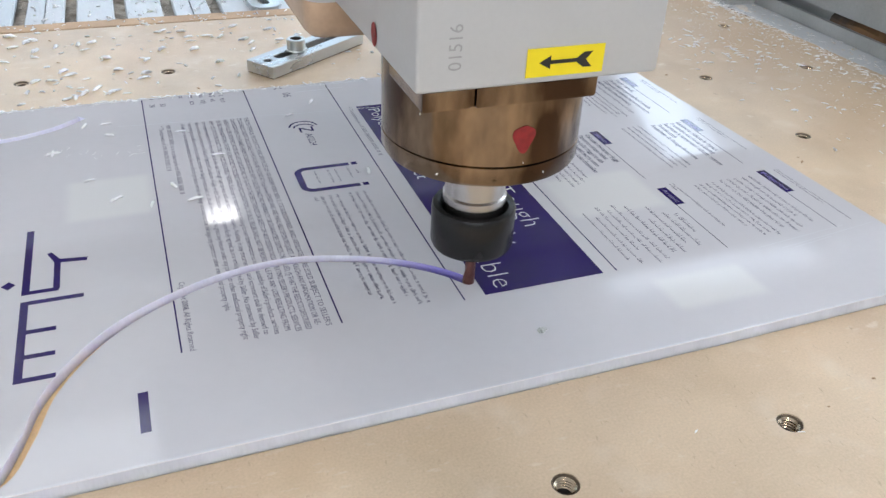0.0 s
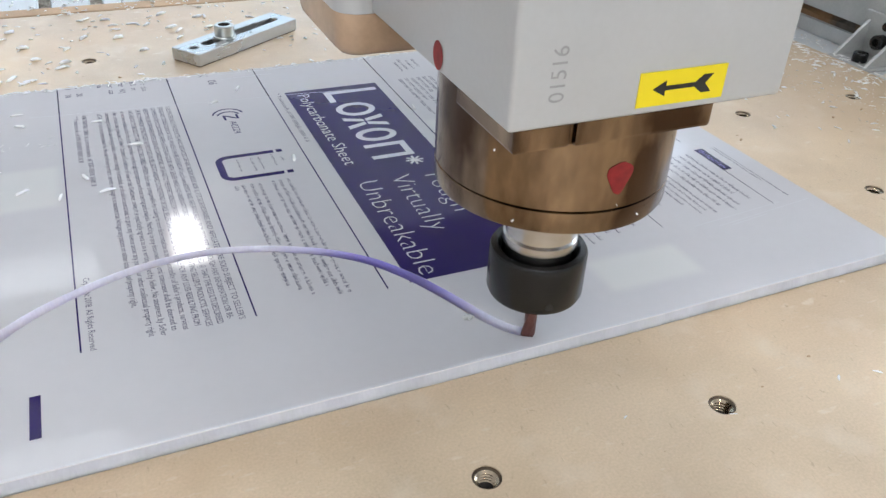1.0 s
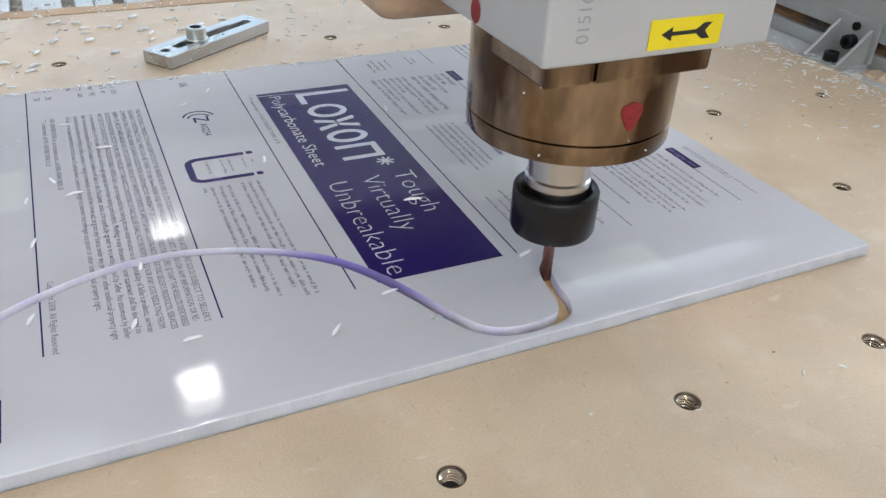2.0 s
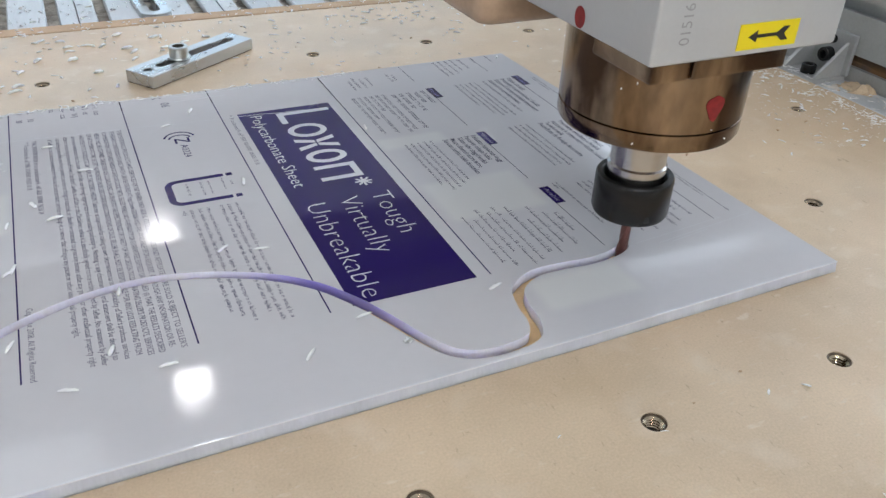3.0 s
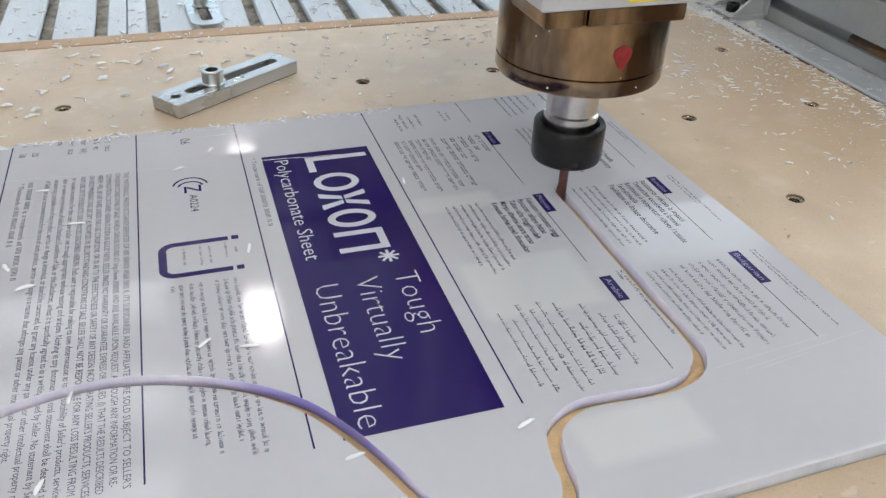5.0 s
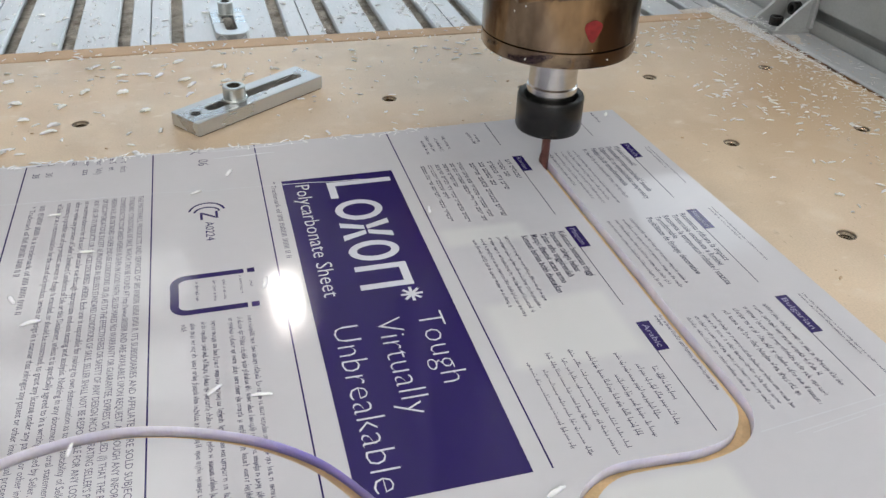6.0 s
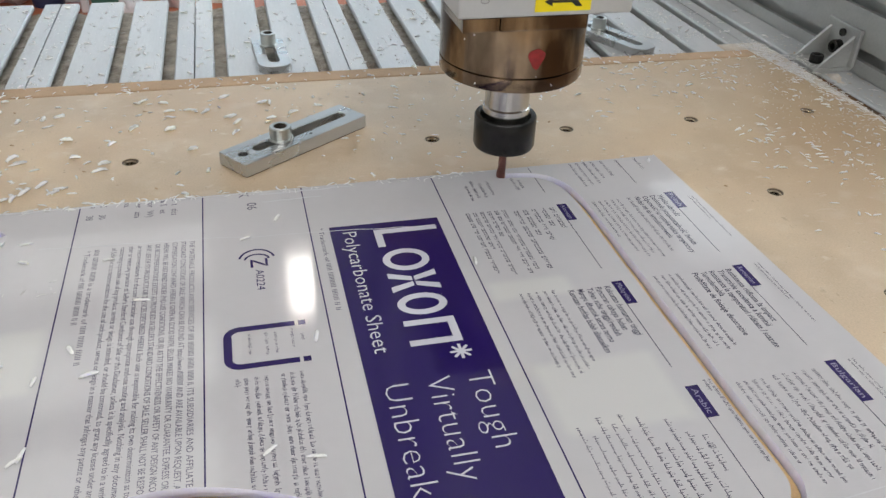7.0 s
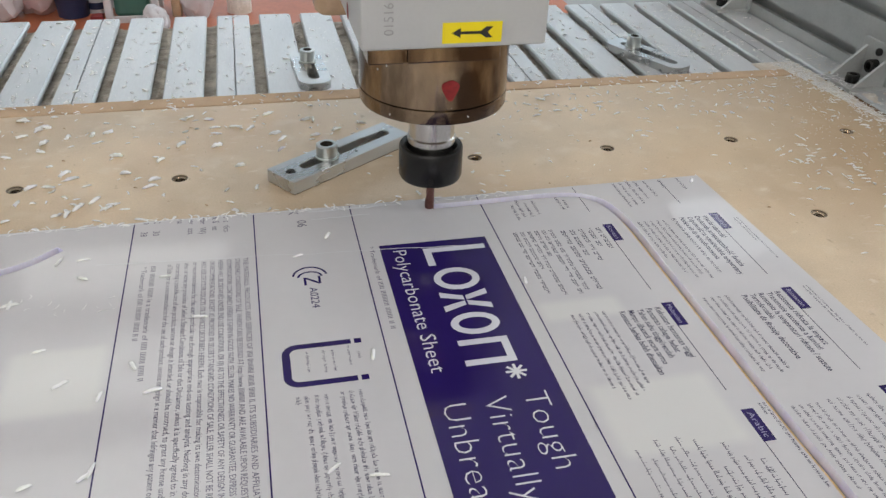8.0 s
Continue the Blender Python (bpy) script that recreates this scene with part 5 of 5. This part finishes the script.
# ---------------------------------------------------------------- swarf
def swarf(name, spots, material, label, bend=0.3, frayed=True, kind="stuff", group=""):
    """Loose curled slivers of plastic in one mesh: (x, y, z, length, width) each."""
    r = random.Random(11)
    vs, fs = [], []
    taper = (0.5, 0.92, 1.0, 1.0, 0.9, 0.45)
    slivers = []
    for x, y, z, ln, wd, *turn in spots:
        a = radians(turn[0]) if turn else r.uniform(0, 2 * math.pi)
        slivers.append((x, y, z, ln, wd, a))
        # a sliver of some size is frayed: shorter ones cling to it
        for _ in range(r.randint(1, 3) if wd > 0.0015 and frayed else 0):
            side, along = r.uniform(-0.45, 0.45) * wd, r.uniform(-0.4, 0.4) * ln
            slivers.append((x + along * math.cos(a) - side * math.sin(a), y + along * math.sin(a) + side * math.cos(a), z + r.uniform(0, 0.3) * wd,
                            ln * r.uniform(0.3, 0.7), wd * r.uniform(0.3, 0.75), a + r.gauss(0, 0.6)))
    for x, y, z, ln, wd, a in slivers:
        curl, lift, twist = r.uniform(-bend, bend), r.uniform(0, 0.5), r.uniform(-0.5, 0.5)
        n, th = len(vs), r.uniform(0.40, 0.75)
        for i, q in enumerate(taper):
            u = i / 5 - 0.5
            w = wd * q * r.uniform(0.85, 1.1) / 2
            h = th * w
            cx, cy = u * ln, curl * ln * (u * u - 0.1) + 0.06 * wd * r.uniform(-1, 1)
            cz = z + h + lift * wd * (u + 0.5) * 0.5
            for k in range(6):
                b = math.pi * k / 3 + twist * u
                px, py = cx, cy + w * math.cos(b)
                vs.append((x + px * math.cos(a) - py * math.sin(a), y + px * math.sin(a) + py * math.cos(a), cz + h * math.sin(b)))
        for i in range(5):
            p = n + 6 * i
            for k in range(6):
                fs.append((p + (k + 1) % 6, p + 6 + (k + 1) % 6, p + 6 + k, p + k))
        fs.append(tuple(n + 5 - k for k in range(6)))
        fs.append(tuple(n + 30 + k for k in range(6)))
    me = bpy.data.meshes.new(name)
    me.from_pydata(vs, [], fs)
    me.update()
    me.shade_smooth()
    me.materials.append(material)
    ob = new(name, me)
    return tagged(ob, label, "swarf", group, kind)


def scatter(r, count, x0, x1, y0, y1, z, ln, wd, keep=None):
    out = []
    while len(out) < count:
        x, y = r.uniform(x0, x1), r.uniform(y0, y1)
        if keep and not keep(x, y):
            continue
        s = r.uniform(0.3, 1.2)
        out.append((x, y, z, ln * s, wd * r.uniform(0.5, 1.1) * (0.6 + 0.4 * s)))
    return out


def bare(x, y):
    """On the board, off the sheet and the clamp bar."""
    on_sheet = -0.46 < x < 0.166 and -0.43 < y < -0.058
    u = (x + 0.0973) * math.cos(radians(36)) + (y - 0.0065) * math.sin(radians(36))
    v = -(x + 0.0973) * math.sin(radians(36)) + (y - 0.0065) * math.cos(radians(36))
    on_bar = abs(u) < 0.058 and abs(v) < 0.015
    return not on_sheet and not on_bar


rs = random.Random(3)
# the larger slivers, where they lie
LARGE = [(-0.265, 0.081), (-0.255, 0.040), (-0.246, 0.012), (-0.2266, -0.001), (-0.229, -0.010), (-0.224, 0.029), (-0.185, 0.047), (-0.169, 0.012), (-0.139, 0.034), (-0.137, 0.052),
         (-0.142, 0.062), (-0.160, 0.075), (-0.1715, 0.079), (-0.112, 0.055), (-0.117, 0.086), (-0.146, 0.099), (-0.095, 0.0635), (-0.211, 0.053), (-0.2865, 0.017), (-0.281, 0.009),
         (-0.305, 0.000), (-0.294, -0.001), (-0.312, 0.098), (-0.330, 0.1115), (-0.308, 0.069), (-0.308, 0.055), (-0.262, -0.025), (-0.271, -0.032), (-0.254, -0.036), (-0.283, -0.041)]
spots = [(x, y, 0.0, rs.uniform(0.0068, 0.0105), rs.uniform(0.0030, 0.0040), rs.uniform(-25, 60)) for x, y in LARGE]
spots += scatter(rs, 45, -0.36, 0.02, -0.055, 0.118, 0.0, 0.0055, 0.0021, bare)
spots += scatter(rs, 34, -0.36, 0.00, -0.02, 0.118, 0.0, 0.0078, 0.0032, bare)
spots += scatter(rs, 60, -0.36, 0.02, 0.03, 0.118, 0.0, 0.0042, 0.0014, bare)
spots += scatter(rs, 60, -0.05, 0.20, -0.055, 0.118, 0.0, 0.0048, 0.0016, bare)
spots += scatter(rs, 20, -0.34, -0.17, -0.062, -0.02, 0.0, 0.0085, 0.0030, bare)
spots += scatter(rs, 130, -0.36, 0.34, 0.116, 0.140, 0.0006, 0.0058, 0.0016)
spots += scatter(rs, 70, 0.19, 0.35, -0.30, 0.118, 0.0, 0.0055, 0.0018, bare)
# clumps on the far side of the board, where they lie
CLUMPS = [(0.252, -0.018), (0.251, -0.035), (0.268, -0.028), (0.267, -0.047), (0.246, -0.058), (0.240, -0.034), (0.265, -0.077), (0.276, -0.083), (0.286, -0.078), (0.228, -0.100), (0.256, -0.103),
          (0.211, 0.113), (0.222, 0.104), (0.248, 0.112), (0.258, 0.090), (0.298, 0.114), (0.289, 0.079), (0.119, 0.077), (0.136, 0.094), (0.211, 0.046), (0.240, 0.048), (0.275, 0.061),
          (0.262, -0.150), (0.300, -0.120), (0.280, -0.195), (0.315, -0.060), (0.330, 0.010), (0.318, -0.240), (0.295, -0.290)]
for cx, cy in CLUMPS:
    for _ in range(rs.randint(3, 6)):
        spots.append((cx + rs.gauss(0, 0.011), min(0.117, cy + rs.gauss(0, 0.009)), rs.uniform(0, 0.0005), rs.uniform(0.003, 0.0075), rs.uniform(0.0009, 0.0020)))
for _ in range(26):
    cx, cy = 0.36 - abs(rs.gauss(0, 0.03)), rs.uniform(-0.36, 0.10)
    for _ in range(rs.randint(2, 6)):
        x, y = cx + rs.gauss(0, 0.008), cy + rs.gauss(0, 0.009)
        if x < 0.36:
            spots.append((x, y, rs.uniform(0, 0.0008), 0.0070 * rs.uniform(0.4, 1.1), 0.0018 * rs.uniform(0.5, 1.2)))
spots += scatter(rs, 70, 0.04, 0.35, 0.06, 0.118, 0.0, 0.0070, 0.0020, bare)
spots += scatter(rs, 8, -0.05, 0.34, -0.60, -0.45, 0.0, 0.004, 0.0012, bare)
swarf("board_swarf", spots, CHIP, "white plastic slivers strewn over the spoilboard", 0.25)
# slivers on the film: place and turn
ON_FILM = [(-0.1928, -0.1698, -10), (-0.0148, -0.1678, 80), (-0.109, -0.2157, 80), (-0.2706, -0.1045, 70), (-0.2575, -0.1047, 5), (-0.2557, -0.1241, -30), (-0.2889, -0.1434, 10), (-0.2889, -0.143, 85),
           (-0.268, -0.1845, 12), (-0.2542, -0.2115, 35), (-0.2358, -0.2229, 75), (-0.2229, -0.2037, 115), (-0.2127, -0.2234, 10), (-0.1386, -0.1208, 20), (-0.1191, -0.1013, 60), (-0.212, -0.129, 0),
           (0.1385, -0.07, 60)]
# slivers that the cutter throws on to the film: place, turn and the time when they land
THROWN = [(-0.1193, -0.3838, 50, 1.45), (-0.2340, -0.2680, 75, 1.55), (-0.1893, -0.3055, 80, 1.60), (-0.0883, -0.3660, 10, 1.85), (-0.2367, -0.3310, 65, 1.90), (-0.1973, -0.3496, 70, 2.00),
          (-0.0205, -0.3680, 20, 2.05), (-0.1178, -0.2928, -10, 2.10), (-0.2158, -0.3690, -20, 2.20), (-0.1764, -0.3680, 0, 1.95), (-0.1361, -0.2857, 40, 2.30), (-0.2588, -0.2725, 20, 2.30),
          (-0.2839, -0.3238, 70, 2.40), (-0.2361, -0.2710, 40, 2.50)]
SLIVERS = []
for x, y, a, t in THROWN:
    ob = swarf("plastic_sliver", [(0, 0, 0, rs.uniform(0.0062, 0.0092), rs.uniform(0.0019, 0.0026), a)], CHIP, "white plastic sliver thrown on to the film", 0.06, False, "", "slivers on the film")
    SLIVERS.append((ob, x, y, t))
spots = [(x, y, TOP, rs.uniform(0.0062, 0.0092), rs.uniform(0.0019, 0.0026), a) for x, y, a in ON_FILM]
swarf("sheet_swarf", spots, CHIP, "white plastic slivers lying on the film", 0.06, frayed=False)
spots = scatter(rs, 120, -0.33, 0.02, -0.0705, -0.0650, TOP, 0.0058, 0.0013)
spots += scatter(rs, 14, -0.285, -0.235, -0.160, -0.136, TOP, 0.0050, 0.0005)
swarf("curled_swarf", spots, CHIP, "thin curled threads of plastic on the film", 1.3)
spots = scatter(rs, 330, -0.40, 0.44, 0.15, 0.42, BED, 0.0068, 0.0028, lambda x, y: abs((x + 0.2859) / PITCH % 1 - 0.5) < 0.34)
on_slats = lambda x, y: abs((x + 0.2859) / PITCH % 1 - 0.5) < 0.36 and noise.noise(Vector((x * 28, y * 22, 5))) > -0.05
spots += scatter(rs, 1100, -0.40, 0.36, 0.146, 0.42, BED, 0.0026, 0.0013, on_slats)
spots += scatter(rs, 900, 0.06, 0.37, 0.146, 0.36, BED, 0.0028, 0.0014, on_slats)
heap = []
for x, y, z, ln, wd in scatter(rs, 260, 0.372, 0.445, -0.55, 0.22, BED, 0.0075, 0.0011, lambda x, y: abs(x - 0.4073) > 0.006):
    deep = max(0.0, 1 - abs(x - 0.376) / 0.02) * 0.006
    heap.append((x, y, z + rs.uniform(0, 0.002 + deep), ln, wd))
spots += heap
swarf("table_swarf", spots, CHIP, "white plastic slivers on the aluminium profiles")
vs, fs = [], []
for k in range(-2, 17):
    xs = -0.2859 + PITCH * k
    rows = 96
    for j in range(rows + 1):
        y = 0.15 + 0.274 * j / rows
        for i in range(7):
            x = xs - 0.0100 + 0.0200 * i / 6
            p = Vector((x * 60, y * 60, k))
            vs.append((x, y, BED - 0.0112 + 0.0022 * noise.noise(p) + 0.0012 * noise.noise(p * 5) + 0.0008 * noise.noise(p * 17)))
    base = len(vs) - 7 * (rows + 1)
    for j in range(rows):
        for i in range(6):
            a = base + 7 * j + i
            fs.append((a, a + 1, a + 8, a + 7))
me = bpy.data.meshes.new("slot_dust")
me.from_pydata(vs, [], fs)
me.update()
me.materials.append(SLOT_DUST)
tagged(new("slot_dust", me), "beige dust lying in the table's slots", "dust", kind="stuff")
spots = scatter(rs, 400, 0.372, 0.445, -0.5, 0.22, BED, 0.0030, 0.0014, lambda x, y: abs(x - 0.4073) > 0.007)
spots += scatter(rs, 700, 0.28, 0.362, -0.3, 0.12, 0.0, 0.0024, 0.0009)
swarf("fine_swarf", spots, DUST, "beige dust and fine slivers along the table's side")


def dust_drift():
    """Dust swept against the beam, the brackets and the board."""
    x0, x1, y0, y1, step = 0.3490, 0.4466, -0.56, 0.205, 0.0026
    nx, ny = int((x1 - x0) / step), int((y1 - y0) / step)
    vs, fs = [], []
    for j in range(ny + 1):
        for i in range(nx + 1):
            x, y = x0 + i * step, y0 + j * step
            p = Vector((x * 30, y * 22, 0))
            h = 0.0026 * (noise.noise(p) + 0.55 * noise.noise(p * 3) + 0.35 * noise.noise(p * 9)) - 0.0017
            h += 0.0022 * max(0.0, 1 - abs(x - 0.420) / 0.014) * (0.5 + noise.noise(Vector((y * 25, 4, 0))))
            for b in (-0.1445, 0.135, -0.44):
                d = abs(y - b) - 0.0245
                h += 0.0036 * math.exp(-((d - 0.006) / 0.010) ** 2) * (0.5 + 0.5 * noise.noise(p * 4))
                if d < 0.001:
                    h = min(h, 0.0010)
            if x > 0.4135:
                h -= 0.0013
            if x < 0.4045:
                h = 0.0012 + 0.3 * h
            h += 0.0005 * noise.noise(Vector((x * 900, y * 900, 0)))
            h += 0.011 * math.exp(-((x - 0.440) / 0.012) ** 2 - ((y + 0.192) / 0.014) ** 2) * (0.8 + 0.5 * noise.noise(p * 6))
            if 0.4030 < x < 0.4115:
                h = -0.0015
            edge = min(i, nx - i, j, ny - j)
            vs.append((x, y, BED + (-0.0015 if edge == 0 and i < nx else max(-0.0015, h))))
    for j in range(ny):
        for i in range(nx):
            a = j * (nx + 1) + i
            if 0.4010 < x0 + (i + 0.5) * step < 0.4135:
                continue
            fs.append((a, a + 1, a + nx + 2, a + nx + 1))
    me = bpy.data.meshes.new("dust_drift")
    me.from_pydata(vs, [], fs)
    me.update()
    me.materials.append(DUST)
    me.materials.append(ORANGE_DUST)
    for f in me.polygons:
        x, y, _ = f.center
        spot = ((x - 0.440) / 0.016) ** 2 + ((y + 0.192) / 0.022) ** 2 + 0.8 * noise.noise(Vector((x * 150, y * 150, 0)))
        f.material_index = 1 if spot < 1 or noise.noise(Vector((x * 70, y * 30, 3))) > 0.38 else 0
    tagged(new("dust_drift", me), "beige and orange dust swept along the side beam", "dust", kind="stuff")
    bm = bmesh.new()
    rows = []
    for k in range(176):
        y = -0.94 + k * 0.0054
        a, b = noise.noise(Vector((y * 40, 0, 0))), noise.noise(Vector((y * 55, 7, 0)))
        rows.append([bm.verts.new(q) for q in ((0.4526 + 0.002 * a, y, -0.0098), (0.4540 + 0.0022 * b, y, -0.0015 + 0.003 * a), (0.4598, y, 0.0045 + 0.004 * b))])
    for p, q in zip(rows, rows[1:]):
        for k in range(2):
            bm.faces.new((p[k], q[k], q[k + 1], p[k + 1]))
    tagged(mesh_object("dust_and_shade_strip", bm, BROWN_DUST_AND_SHADE), "brown dust packed in the side beam's slot", "dust", kind="stuff")
    # dark strip over the outer slot's bright wall, its shade put into the colour
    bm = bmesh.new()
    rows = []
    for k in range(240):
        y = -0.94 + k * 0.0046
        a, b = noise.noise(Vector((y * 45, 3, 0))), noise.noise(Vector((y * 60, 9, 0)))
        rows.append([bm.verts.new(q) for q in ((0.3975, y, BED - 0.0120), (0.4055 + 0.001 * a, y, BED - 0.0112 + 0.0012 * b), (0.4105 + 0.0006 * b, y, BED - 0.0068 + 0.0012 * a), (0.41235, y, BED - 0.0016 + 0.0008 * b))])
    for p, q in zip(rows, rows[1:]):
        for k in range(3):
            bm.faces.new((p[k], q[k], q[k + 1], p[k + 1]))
    tagged(mesh_object("dust_and_shade_strip", bm, BROWN_DUST_AND_SHADE), "dark grime packed in the table's outer slot", "dust", kind="stuff")


dust_drift()
spots = []
for b in (-0.1445, 0.135):
    for _ in range(420):
        x, y = 0.3715 + abs(rs.gauss(0, 0.022)), b + rs.gauss(-0.008, 0.028)
        if x < 0.440 and (abs(x - 0.4073) > 0.007 or abs(y - b) < 0.026):
            inside = x > 0.4036 and abs(y - b) < 0.0150
            if 0.4 < x and 0.0150 < abs(y - b) < 0.0225:
                continue
            spots.append((x, y, BED + (0.0041 if inside else 0.0) + rs.uniform(0, 0.005 if x < 0.40 else 0.002), 0.009 * rs.uniform(0.3, 1.1), 0.0009 * rs.uniform(0.5, 1.4)))
for _ in range(420):
    x, y = 0.372 + abs(rs.gauss(0, 0.018)), rs.uniform(-0.10, 0.125)
    if x < 0.440 and abs(x - 0.4073) > 0.0065:
        spots.append((x, y, BED + rs.uniform(0, 0.004 if x < 0.40 else 0.0015), 0.009 * rs.uniform(0.3, 1.1), 0.0009 * rs.uniform(0.5, 1.4)))
for _ in range(1500):
    x, y = 0.3712 + abs(rs.gauss(0, 0.014)), rs.uniform(-0.42, 0.20)
    if x < 0.402 and noise.noise(Vector((x * 60, y * 40, 8))) > -0.12:
        spots.append((x, y, BED + rs.uniform(0, 0.0035), 0.008 * rs.uniform(0.3, 1.1), 0.0011 * rs.uniform(0.5, 1.4)))
for _ in range(320):
    y = rs.uniform(-0.34, 0.125)
    spots.append((0.366 - abs(rs.gauss(0, 0.009)) - max(0.0, y) * 0.11, y, 0.0, 0.008 * rs.uniform(0.3, 1.1), 0.0009 * rs.uniform(0.5, 1.4)))
swarf("fluffy_swarf", spots, CHIP, "white fluffy slivers heaped round the brackets", 0.9)
spots = [(x, y, 0.0, ln, wd) for x, y, z, ln, wd in scatter(rs, 26, -0.30, 0.34, -0.52, 0.12, 0.0, 0.0035, 0.0017, bare)]
swarf("wood_crumbs", spots, MDF_EDGE, "small brown crumbs of wood on the spoilboard", 0.2)
# melted burr beside the kerf
spots = [(-0.0760 + rs.gauss(0, 0.0016), -0.3910 + rs.gauss(0, 0.0012), TOP, 0.003 * rs.uniform(0.5, 1.2), 0.0016) for _ in range(9)]
swarf("plastic_burr", spots, CHIP, "white melted burr on the film beside the kerf", 0.5)


# ---------------------------------------------------------------- what moves
def motions():
    rows = []
    for k in range(81):
        t = k / 10
        rows.append((t, pose(*tool_place(t), 0)))
    walk(SPINDLE, rows)
    walk(GANTRY, [(k / 10, pose(0, tool_place(k / 10)[1], 0)) for k in range(81)])
    # slivers fly from the cutter to where they lie
    for ob, x, y, t in SLIVERS:
        sx, sy = tool_place(t - 0.2)
        inside, rest = pose(sx, sy, TOP - 0.0036), pose(x, y, TOP + 0.0002)
        walk(ob, [(0.0, inside), (t - 0.2, inside), (t - 0.1, pose((sx + x) / 2, (sy + y) / 2, 0.035)), (t, rest), (8.0, rest)])
    # the cutter takes the strips of the kerf away, one after the other
    for k, (ob, c) in STRIP.items():
        a = FIRST + (k - len(OPEN)) * PER
        t = tool_time(a + PER * 0.5 + 0.5)
        t0, t1 = max(0.0, t - 0.05), t + 0.02
        up, down = pose(c[0], c[1], 0), pose(c[0], c[1], -0.0075)
        if t1 >= 8.0:
            continue
        rows = [(0.0, up)] if t0 > 0 else []
        walk(ob, rows + [(t0, up), (max(t1, t0 + 0.034), down), (8.0, down)])


motions()
